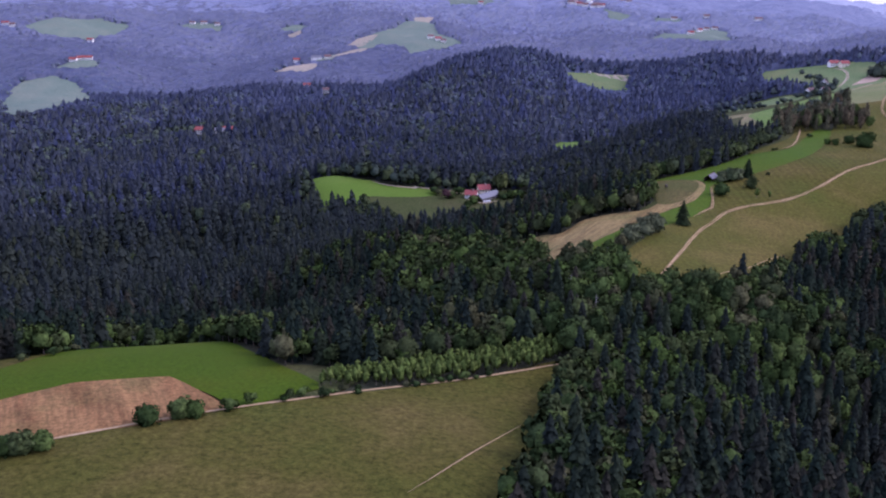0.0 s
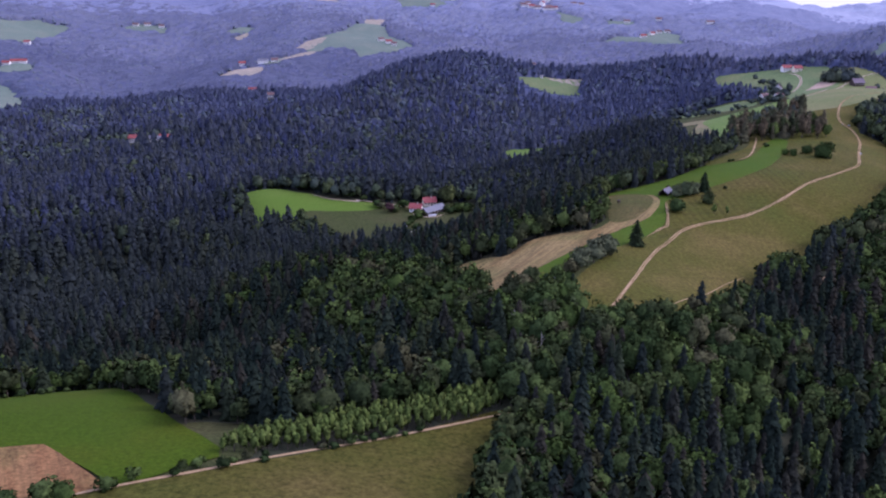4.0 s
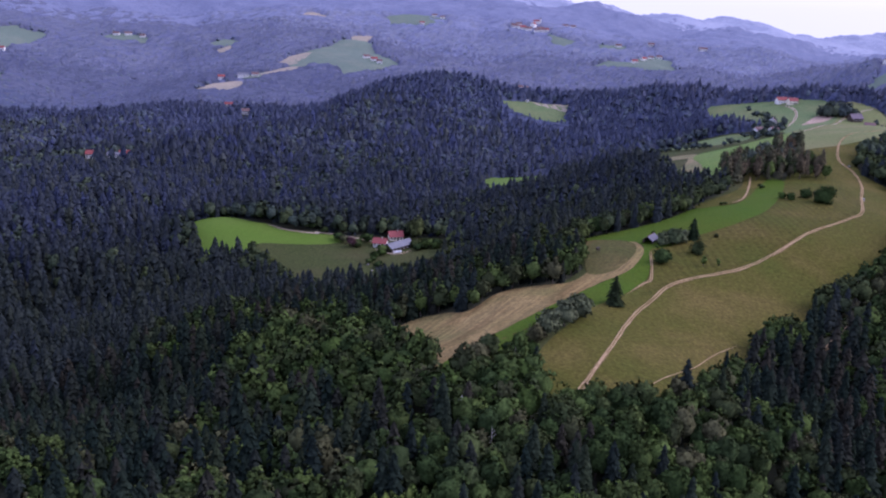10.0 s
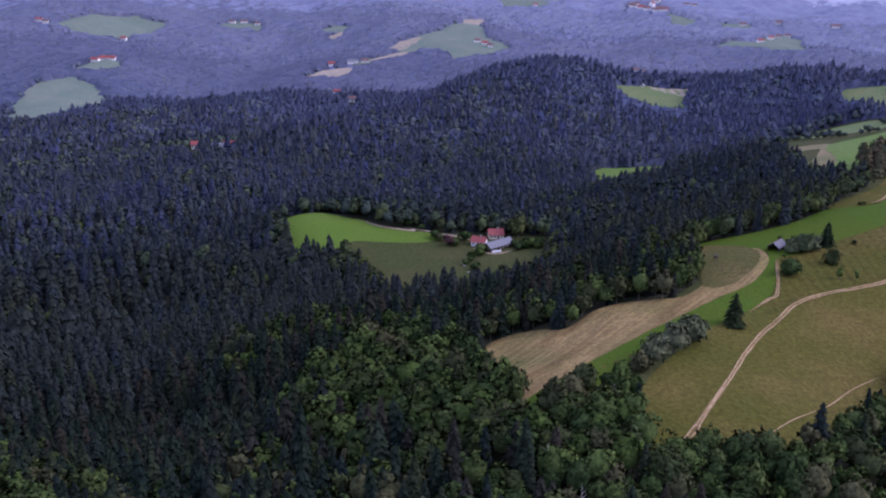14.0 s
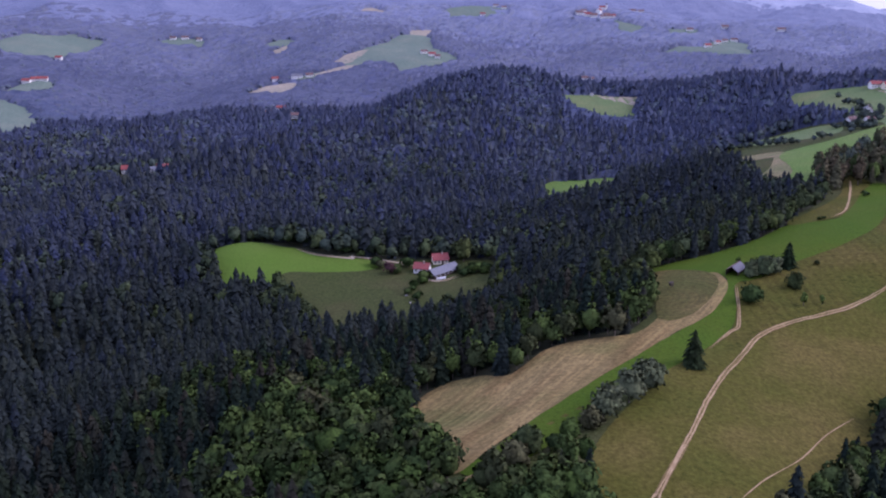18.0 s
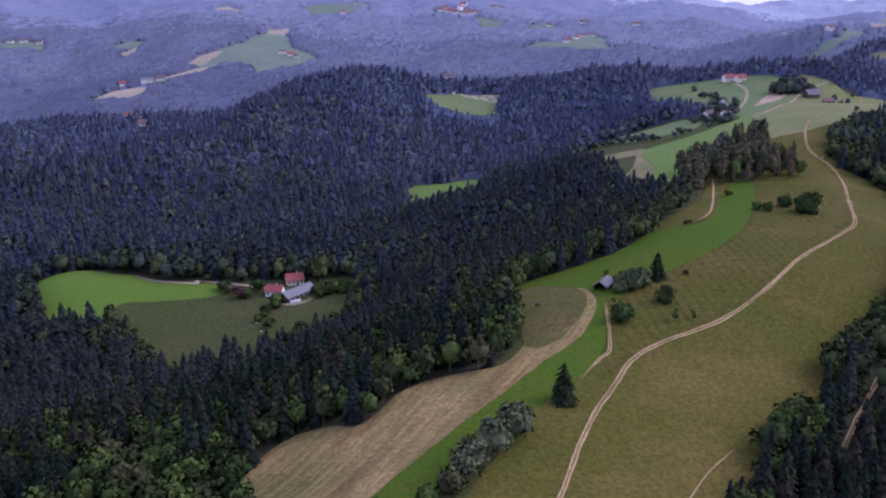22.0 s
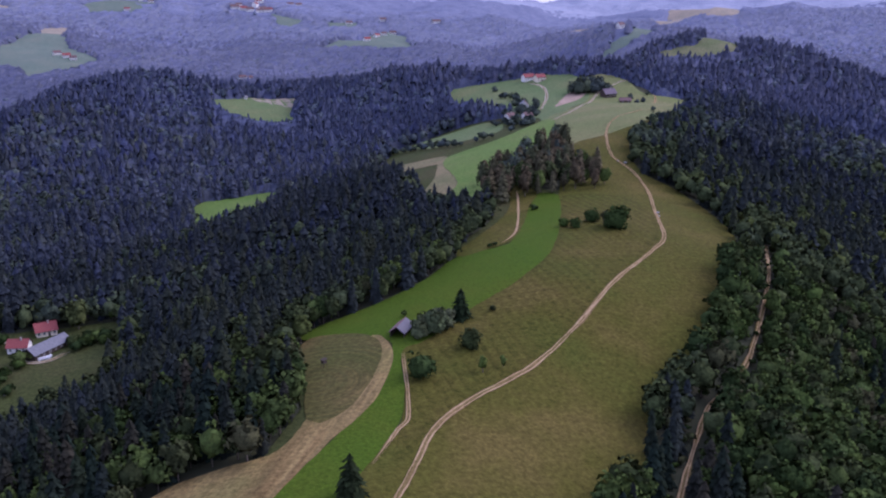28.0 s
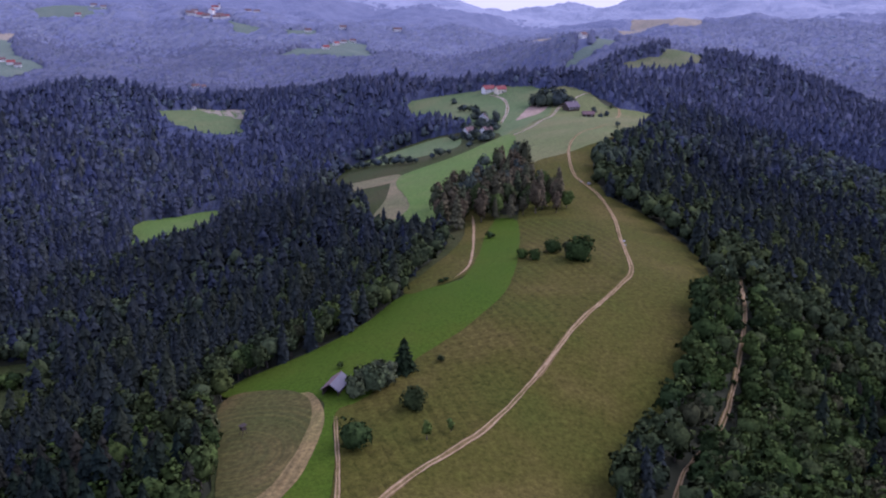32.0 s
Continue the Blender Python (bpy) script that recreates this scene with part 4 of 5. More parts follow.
def broadleaf(r, leaves, core=1, wide=0.3, tall=0.42, mid=0.56, leaf=0.075, lumps=9):
    """Crown of bent leaf sprays scattered over several lobes, round a darker core; one unit high."""
    centres = []
    for k in range(lumps):
        u = r.normal(size=3)
        u /= np.linalg.norm(u)
        centres.append((u * np.array([wide, wide, tall]) * r.uniform(0.45, 0.7) + np.array([0, 0, mid]), r.uniform(0.36, 0.56)))
    v0, f0 = icosphere(core)
    v, f, base = [], [], 0
    shell = [(np.array([0, 0, mid]), 0.9 if not leaves else 0.7 if leaves < 30 else 0.74)]
    for c, k in shell:
        rough = 1 + 0.16 * np.sin(v0[:, :1] * 5 + r.uniform(0, 6)) * np.cos(v0[:, 1:2] * 4 + r.uniform(0, 6)) + r.uniform(-0.12, 0.12, (len(v0), 1))
        v.append(v0 * rough * np.array([wide, wide, tall]) * k + c)
        f.append(f0 + base)
        base += len(v0)
    n = leaves
    if n:
        pick = r.integers(0, lumps, n)
        u = r.normal(size=(n, 3))
        u[:, 2] = np.abs(u[:, 2]) * 1.1 - 0.45
        u /= np.linalg.norm(u, axis=1)[:, None]
        c = np.array([centres[k][0] for k in pick])
        rad = np.array([centres[k][1] for k in pick])[:, None]
        p = c + u * np.array([wide, wide, tall]) * rad * r.uniform(0.72, 1.14, (n, 1))
        nr = u + r.normal(0, 0.5, (n, 3))
        nr /= np.linalg.norm(nr, axis=1)[:, None]
        t1 = np.cross(nr, r.normal(size=(n, 3)))
        t1 /= np.linalg.norm(t1, axis=1)[:, None]
        t2 = np.cross(nr, t1)
        s = leaf * r.uniform(0.65, 1.35, (n, 1))
        q = np.stack([p + t1 * s - nr * s * 0.35, p + t2 * s * 0.8, p - t1 * s - nr * s * 0.35, p - t2 * s * 0.8], 1).reshape(-1, 3)
        i = base + 4 * np.arange(n)
        v.append(q)
        f += [np.column_stack([i, i + 1, i + 3]), np.column_stack([i + 1, i + 2, i + 3])]
    v = np.vstack(v)
    lobe = np.argmin(np.stack([np.linalg.norm((v - c) / (wide, wide, tall), axis=1) for c, _ in centres]), axis=0)
    out = unit((v - np.array([c for c, _ in centres])[lobe]) / (wide, wide, tall))
    soft = unit(0.8 * unit((v - np.array([0, 0, mid * 0.75])) / (wide, wide, tall)) + 0.5 * out + (0, 0, 0.15) + r.normal(0, 0.12, v.shape))
    return v, np.vstack(f), soft


def trunk_shape(r, limbs, thick=0.018, top=0.75, sides=6):
    """A tapered trunk, with limbs that rise into the crown."""
    v, f = [], []

    def stem(a, b, ra, rb, n):
        a, b = np.array(a, float), np.array(b, float)
        d = (b - a) / np.linalg.norm(b - a)
        x = np.cross(d, (0.3, 0.9, 0.1))
        x /= np.linalg.norm(x)
        y = np.cross(d, x)
        i = len(v)
        for q, rad in ((a, ra), (b, rb)):
            for k in range(n):
                an = 2 * math.pi * k / n
                v.append(tuple(q + rad * (x * math.cos(an) + y * math.sin(an))))
        for k in range(n):
            m = (k + 1) % n
            f.append((i + k, i + m, i + n + m))
            f.append((i + k, i + n + m, i + n + k))
    bend = r.normal(0, 0.01, 2)
    stem((0, 0, -0.03), (bend[0], bend[1], top * 0.45), thick * 1.25, thick * 0.8, sides)
    stem((bend[0], bend[1], top * 0.45), (0, 0, top), thick * 0.8, thick * 0.25, sides)
    for k in range(limbs):
        a = 2 * math.pi * (k + r.uniform(0, 0.6)) / limbs
        z = top * r.uniform(0.35, 0.7)
        stem((bend[0], bend[1], z), (0.2 * math.cos(a), 0.2 * math.sin(a), z + r.uniform(0.1, 0.25)), thick * 0.45, thick * 0.12, 4)
    return np.array(v), np.array(f)


def tree_makers():
    r = np.random.default_rng(11)
    kinds = {}
    kinds["spruce_tree"] = [(conifer(r, 13, 11, r.uniform(0.19, 0.25), 0.06), trunk_shape(r, 0, 0.014, 0.9), M_SPRUCE) for _ in range(5)]
    kinds["spruce_tree_lone"] = [(conifer(r, 11, 15, 0.3, 0.03), trunk_shape(r, 0, 0.02, 0.9), M_LONE) for _ in range(2)]
    kinds["pine_tree"] = [(conifer(r, 12, 9, r.uniform(0.17, 0.24), 0.2), trunk_shape(r, 4, 0.014, 0.85), M_PINE) for _ in range(4)]
    kinds["broadleaf_tree"] = [(broadleaf(r, 430, 2, 0.37, 0.46, 0.52, 0.052, 13), trunk_shape(r, 7), M_LEAF) for _ in range(7)]
    # hill forms of tree and bush use a leaf tone with painted haze
    kinds["broadleaf_tree_hill"] = [(broadleaf(r, 110, 1, 0.4, 0.46, 0.52, 0.08, 9), trunk_shape(r, 5), LEAF_HAZE_STEPS[2]) for _ in range(3)]
    kinds["bush_hill"] = [(broadleaf(r, 60, 1, 0.6, 0.46, 0.48, 0.14, 6), trunk_shape(r, 4, 0.03, 0.5), LEAF_HAZE_STEPS[2]) for _ in range(3)]
    kinds["larch_tree"] = [(broadleaf(r, 340, 1, r.uniform(0.17, 0.23), 0.46, 0.53, 0.04, 12), trunk_shape(r, 5, 0.014), M_PINE) for _ in range(5)]
    kinds["willow_tree"] = [(broadleaf(r, 420, 1, 0.38, 0.44, 0.52, 0.055, 9), trunk_shape(r, 5), M_WILLOW) for _ in range(2)]
    kinds["linden_tree"] = [(broadleaf(r, 420, 1, 0.36, 0.46, 0.52, 0.05, 10), trunk_shape(r, 5), M_LINDEN)]
    kinds["copper_tree"] = [(broadleaf(r, 160, 1, 0.5, 0.44, 0.5, 0.08, 7), trunk_shape(r, 5), M_COPPER)]
    kinds["young_tree"] = [(broadleaf(r, 120, 1, 0.17, 0.44, 0.54, 0.065, 8), trunk_shape(r, 3, 0.016), M_YOUNG) for _ in range(3)]
    kinds["bush"] = [(broadleaf(r, 200, 1, 0.6, 0.46, 0.48, 0.11, 7), trunk_shape(r, 4, 0.03, 0.5), M_LEAF) for _ in range(3)]
    made = {}
    for kind, shapes in kinds.items():
        made[kind] = [(tri_mesh("crown", c[0], c[1], [m], soft=c[2]), tri_mesh("trunk", t[0], t[1], [M_BARK])) for c, t, m in shapes]
    return made


TREE_MESHES = tree_makers()
TREE_WORDS = {
    "spruce_tree": ("tall dark green spruce with drooping branches", "tree"), "pine_tree": ("slender brownish green pine in a grove", "tree"),
    "broadleaf_tree": ("leafy green broadleaf tree with a rounded crown", "tree"), "young_tree": ("young light green tree in a plantation", "tree"),
    "willow_tree": ("pale grey green willow beside the barn", "tree"), "linden_tree": ("tall yellow green linden", "tree"), "copper_tree": ("dark reddish brown leafy tree by the farm", "tree"),
    "larch_tree": ("slender brownish green larch in a grove", "tree"), "bush": ("low leafy green bush in the grass", "bush")}


def plant(kind, x, y, high, group="", label="", spread=1.0, sink=0.0, form=""):
    """One tree as a thing with its trunk and crown."""
    z = float(height(x, y))
    # trees and bushes past 800 m get the hazed leaf form
    form = kind + "_hill" if y > 800 and kind in ("bush", "broadleaf_tree") else kind + form
    crown, trunk = TREE_MESHES[form][int(rng.integers(len(TREE_MESHES[form])))]
    root = new(kind)
    root.matrix_world = pose(x, y, z - 0.1 - sink * high, 0, 0, rng.uniform(0, 360)) @ Matrix.Diagonal((high * spread, high * spread, high, 1))
    tagged(root, label or TREE_WORDS[kind][0], TREE_WORDS[kind][1], group)
    for nm, me in (("trunk", trunk), ("crown", crown)):
        new(nm, me).parent = root
    return root


for kind, x, y, high in SINGLE_TREES:
    if kind == "spruce":
        plant("spruce_tree", x, y, high, label="solitary dark spruce standing on the meadow ridge", spread=1.35, form="_lone")
    elif kind == "bush":
        plant("bush", x, y, high, "bushes on the meadows")
    elif kind == "willow":
        plant("willow_tree", x, y, high, "willows by the barn", spread=1.2, sink=0.16)
    elif kind == "copper":
        plant("copper_tree", x, y, high, spread=1.1)
    elif kind == "aspen":
        plant("willow_tree", x, y, high, "aspens along the stubble field", "grey green bushy aspen beside the stubble field", 1.15, 0.06)
    elif kind == "poplar":
        plant("linden_tree", x, y, high, label="tall yellow green tree behind the farmhouse", spread=1.05, sink=0.06)
    elif kind == "sapling":
        plant("young_tree", x, y, high, label="small young tree on the meadow", spread=1.3)
    elif kind == "grove":
        plant("broadleaf_tree", x, y, high, "trees by the hamlet", spread=1.15, sink=0.16)
    else:
        plant("broadleaf_tree", x, y, high, "field trees", spread=1.15 + rng.uniform(0, 0.2), sink=0.2)


def hedge(pts, gap, low, high, group, kind="bush"):
    """Bushes along a line, unevenly spaced."""
    for x, y in smooth_line(pts, False, gap):
        if rng.random() < 0.85:
            plant(kind, x + rng.normal(0, 1.2), y + rng.normal(0, 1.2), rng.uniform(low, high), group)


for pts in HEDGES:
    near = pts[0][1] < 600
    hedge(pts, 4.5 if near else 6.0, 2.0 if near else 4.5, 4.0 if near else 9.0, "bushes along a field edge")

for row in ([(-122, 790), (-95, 797), (-66, 795), (-40, 789), (-12, 786)], [(62, 790), (80, 776), (84, 758), (78, 738)]):
    hedge(row, 7.0, 6.5, 11.5, "trees round the valley farm", "broadleaf_tree")

hedge([(148, 628), (176, 642), (202, 657), (220, 677), (233, 694), (250, 712)], 6.5, 9.0, 14.0, "trees along the green strip", "broadleaf_tree")
hedge([(131, 560), (133, 590), (138, 618)], 7.0, 8.0, 12.0, "trees along the mown meadow", "broadleaf_tree")

ROAD = np.array(dict(TRACKS)["forest_road"], float)
for side in (-3.4, 3.4):
    d = np.gradient(ROAD, axis=0)
    d /= np.hypot(d[:, 0], d[:, 1])[:, None]
    hedge([tuple(q) for q in ROAD + np.column_stack([-d[:, 1], d[:, 0]]) * side], 3.4, 1.5, 3.2, "bushes along the forest road")


def scatter(poly, gap, r):
    lo, hi = poly.min(0), poly.max(0)
    x, y = np.meshgrid(np.arange(lo[0], hi[0], gap), np.arange(lo[1], hi[1], gap * 0.87))
    x = x + (np.arange(x.shape[0]) % 2 * gap / 2)[:, None]
    x, y = x.ravel() + r.uniform(-0.33, 0.33, x.size) * gap, y.ravel() + r.uniform(-0.33, 0.33, x.size) * gap
    ok = inside(poly, x, y)
    return x[ok], y[ok]


grove_line = smooth_line(GROVE, True, 3)
for x, y in zip(*scatter(grove_line, 9.5, rng)):
    pick = rng.random()
    if pick < 0.75:
        plant("larch_tree" if pick < 0.55 else "pine_tree", x, y, rng.uniform(12, 21), "trees of the grove", spread=1.15)
    else:
        plant("broadleaf_tree", x, y, rng.uniform(10, 17), "trees of the grove")
plant_line = smooth_line(PLANTATION, True, 2)
for x, y in zip(*scatter(plant_line, 2.9, rng)):
    plant("young_tree", x, y, rng.uniform(5.5, 8.0), "trees of the plantation")

# ---- the woods ----
HAMLET_GREEN = np.array([(490, 1085), (530, 1190), (600, 1245), (640, 1180), (580, 1060)], float)
BLOCKED = OUTLINES + [HAMLET_GREEN] + [grove_line, plant_line] + [np.array(c, float) for c in CLEARINGS]


def open_ground(x, y, margin=0.0):
    free = np.ones(x.shape, bool)
    for line in BLOCKED:
        lo, hi = line.min(0) - 1, line.max(0) + 1
        near = (x > lo[0]) & (x < hi[0]) & (y > lo[1]) & (y < hi[1])
        if near.any():
            k = np.where(near)[0]
            free[k[inside(line, x[k], y[k])]] = False
    for _, hx, hy, _, long, *_ in BUILDINGS:
        free &= np.hypot(x - hx, y - hy) > long * 0.5 + 5
        # a strip towards the camera is kept clear so the building shows
        reach = min(75.0, 6 + np.hypot(hx, hy) / 33)
        way = np.array([hx, hy]) / np.hypot(hx, hy)
        along, across = (hx - x) * way[0] + (hy - y) * way[1], np.abs((x - hx) * way[1] - (y - hy) * way[0])
        free &= ~((along > 0) & (along < reach) & (across < long * 0.62))
    for line, width in TRACK_LINES:
        lo, hi = line.min(0) - 6, line.max(0) + 6
        k = np.where((x > lo[0]) & (x < hi[0]) & (y > lo[1]) & (y < hi[1]))[0]
        if len(k):
            d = np.min(np.hypot(x[k, None] - line[None, ::2, 0], y[k, None] - line[None, ::2, 1]), axis=1)
            free[k[d < width / 2 + (3.3 if width == 1.9 and line[0, 0] > 100 else 2.2)]] = False
    return free


VIEWS = [(0, 0, 128, 0), (18, 62, 128, -3), (36, 125, 128, -5), (46, 152, 128, 4), (52, 190, 128, 0), (68, 236, 128, -10), (92, 290, 128, -18), (108, 315, 128, -21)]


def in_sight(x, y, top, wide=31.0):
    """Whether a treetop can be seen across the land from over the flight line, looking the way of the flight."""
    z = lookup(x, y) + top
    seen = np.zeros(x.shape, bool)
    for ex, ey, ez, way in VIEWS:
        dist = np.hypot(x - ex, y - ey)
        off = (np.degrees(np.arctan2(x - ex, y - ey)) + way + 180) % 360 - 180
        k = np.where((np.abs(off) < wide) & ((ez - z) / dist < 0.68) & ~seen)[0]
        clear = np.ones(len(k), bool)
        for u in np.concatenate([np.linspace(0.1, 0.9, 24), np.linspace(0.91, 0.985, 14)]):
            px, py, pz = ex + (x[k] - ex) * u, ey + (y[k] - ey) * u, ez + (z[k] - ez) * u
            clear &= lookup(px, py) + 7 < pz
        seen[k[clear]] = True
    return seen


def flight_gap(x, y):
    """Distance in plan from the line of flight."""
    u = np.clip((x * 108 + y * 315) / (108 ** 2 + 315 ** 2), 0, 1)
    return np.hypot(x - 108 * u, y - 315 * u)


def patchy(x, y, s, ph):
    return np.sin(x / s + ph + 1.7 * np.sin(y / s * 0.8 + ph)) * np.sin(y / s * 0.9 - ph + 1.3 * np.sin(x / s * 0.7))


HIDDEN = []


def haze_scale(x, y):
    """Scales distance for painted haze: thinner near east and far west, thicker far east."""
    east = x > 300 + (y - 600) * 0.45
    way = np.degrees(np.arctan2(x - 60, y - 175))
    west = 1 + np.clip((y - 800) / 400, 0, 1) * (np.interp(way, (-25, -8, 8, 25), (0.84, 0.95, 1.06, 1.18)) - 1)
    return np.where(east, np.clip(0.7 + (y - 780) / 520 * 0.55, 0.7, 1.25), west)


def wood_points(lo, hi, gap, near, far):
    r = np.random.default_rng(int(near) + 3)
    box = np.array([(lo[0], lo[1]), (hi[0], lo[1]), (hi[0], hi[1]), (lo[0], hi[1])], float)
    x, y = scatter(box, gap, r)
    d = flight_gap(x, y)
    ok = (d >= near) & (d < far)
    x, y = x[ok], y[ok]
    ok = open_ground(x, y)
    x, y = x[ok], y[ok]
    ok = in_sight(x, y, 24)
    if near == 0:
        pick = ~ok & (np.random.default_rng(2).random(len(x)) < 0.16)
        HIDDEN.append((x[pick], y[pick]))
    return x[ok], y[ok]


def standing_out(x, y):
    """How far the ground stands out over that round it: spurs above nought, gullies below."""
    ring = sum(lookup(x + 60 * math.cos(a), y + 60 * math.sin(a)) for a in np.arange(0, 6.28, 0.785)) / 8
    return np.clip((lookup(x, y) - ring) / 8, -1, 1)


def broad_share(x, y):
    """How likely a tree is broadleaved there: the spur and the ridge's flanks more, the far slopes less."""
    s = 0.2 + 0.35 * patchy(x, y, 55, 0.4) + 0.2 * patchy(x, y, 19, 2.0)
    s = s + 0.36 * np.exp(-((x - 90) ** 2 + (y - 340) ** 2) / 120 ** 2) + 0.12 * np.exp(-((x - 330) ** 2 + (y - 560) ** 2) / 140 ** 2)
    s = s - 0.35 * np.exp(-((x + 45) ** 2 + (y - 355) ** 2) / 60 ** 2)
    # lighter broadleaf on spurs, darker spruce in gullies: species paint the relief's light
    s = s + 0.25 * standing_out(x, y)
    s = s + 0.45 * (haze_scale(x, y) < 0.9)
    s = s - 0.2 * np.exp(-((x + 150) ** 2 + (y - 600) ** 2) / 200 ** 2) + 0.7 * np.exp(-((x + 5) ** 2 + (y - 430) ** 2) / 55 ** 2)
    return s


def forest(name, label, x, y, high, wide, shapes, mat, turn_tint):
    """Many trees joined in one mesh."""
    r = np.random.default_rng(len(x) + 1)
    vs, fs, ms, ts, ns = [], [], [], [], []
    base = 0
    pick = r.integers(0, len(shapes), len(x))
    z = lookup(x, y)
    for s, (v, f, mi, soft) in enumerate(shapes):
        k = np.where(pick == s)[0]
        if not len(k):
            continue
        a = r.uniform(0, 6.283, len(k))
        ca, sa = (np.cos(a) * wide[k])[:, None], (np.sin(a) * wide[k])[:, None]
        tilt = r.normal(0, 0.02, (2, len(k)))[:, :, None]
        V = np.stack([v[None, :, 0] * ca - v[None, :, 1] * sa + x[k][:, None] + tilt[0] * v[None, :, 2] * high[k][:, None],
                      v[None, :, 0] * sa + v[None, :, 1] * ca + y[k][:, None] + tilt[1] * v[None, :, 2] * high[k][:, None],
                      v[None, :, 2] * high[k][:, None] + z[k][:, None] - 0.3], -1)
        ca, sa = np.cos(a)[:, None], np.sin(a)[:, None]
        ns.append(np.stack([soft[None, :, 0] * ca - soft[None, :, 1] * sa, soft[None, :, 0] * sa + soft[None, :, 1] * ca, np.repeat(soft[None, :, 2], len(k), 0)], -1).reshape(-1, 3))
        off = base + len(v) * np.arange(len(k))
        vs.append(V.reshape(-1, 3))
        fs.append((f[None] + off[:, None, None]).reshape(-1, 3))
        ms.append(np.tile(mi, len(k)))
        ts.append(np.repeat(turn_tint[k], len(v)))
        base += len(v) * len(k)
    ob = new(name, tri_mesh(name, np.vstack(vs), np.vstack(fs), [mat, M_BARK], np.concatenate(ms), np.concatenate(ts), np.vstack(ns)))
    return tagged(ob, label, "forest", kind="stuff")


def with_trunk(crown, trunk):
    (v, f, soft), (tv, tf) = crown, trunk
    return np.vstack([v, tv]), np.vstack([f, tf + len(v)]), np.r_[np.zeros(len(f), int), np.ones(len(tf), int)], np.vstack([soft, unit(tv * (1, 1, 0))])


def bare(crown):
    return crown[0], crown[1], np.zeros(len(crown[1]), int), crown[2]


sr = np.random.default_rng(5)
SPRUCE_NEAR = [with_trunk(conifer(sr, 9, 10, sr.uniform(0.19, 0.27), 0.06, 0.6), trunk_shape(sr, 0, 0.012, 0.5, 4)) for _ in range(8)]
BROAD_NEAR = [with_trunk(broadleaf(sr, 185, 1, sr.uniform(0.33, 0.4), 0.44, 0.54, 0.064, 9), trunk_shape(sr, 0, 0.016, 0.6, 4)) for _ in range(6)]
SPRUCE_MID = [bare(conifer(sr, 6, 9, sr.uniform(0.23, 0.34), 0.04, 0.8)) for _ in range(6)]
BROAD_MID = [bare(broadleaf(sr, 48, 1, 0.38, 0.44, 0.52, 0.12, 6)) for _ in range(6)]
SPRUCE_LOW = [bare(conifer(sr, 2, 7, sr.uniform(0.28, 0.4), 0.02, 1.2)) for _ in range(5)]
BROAD_LOW = [bare(broadleaf(sr, 12, 1, 0.36, 0.46, 0.52, 0.16, 6)) for _ in range(5)]
SPRUCE_FAR = [bare(conifer(sr, 0, 0, sr.uniform(0.6, 0.85), 0.0, 1.6)) for _ in range(4)]
BROAD_FAR = [bare(broadleaf(sr, 0, 1, 0.55, 0.5, 0.5)) for _ in range(4)]
BANDS = [((-460, -120), (560, 860), 6.3, 0, 410, SPRUCE_NEAR, BROAD_NEAR, "nearby"),
         ((-900, 250), (1100, 1800), 7.6, 410, 860, SPRUCE_MID, BROAD_MID, "middle"),
         ((-900, 500), (1300, 1800), 7.8, 860, 1480, SPRUCE_LOW, BROAD_LOW, "hillside"),
         ((-2000, 900), (2600, 3600), 12.5, 1480, 2500, SPRUCE_FAR, BROAD_FAR, "distant")]
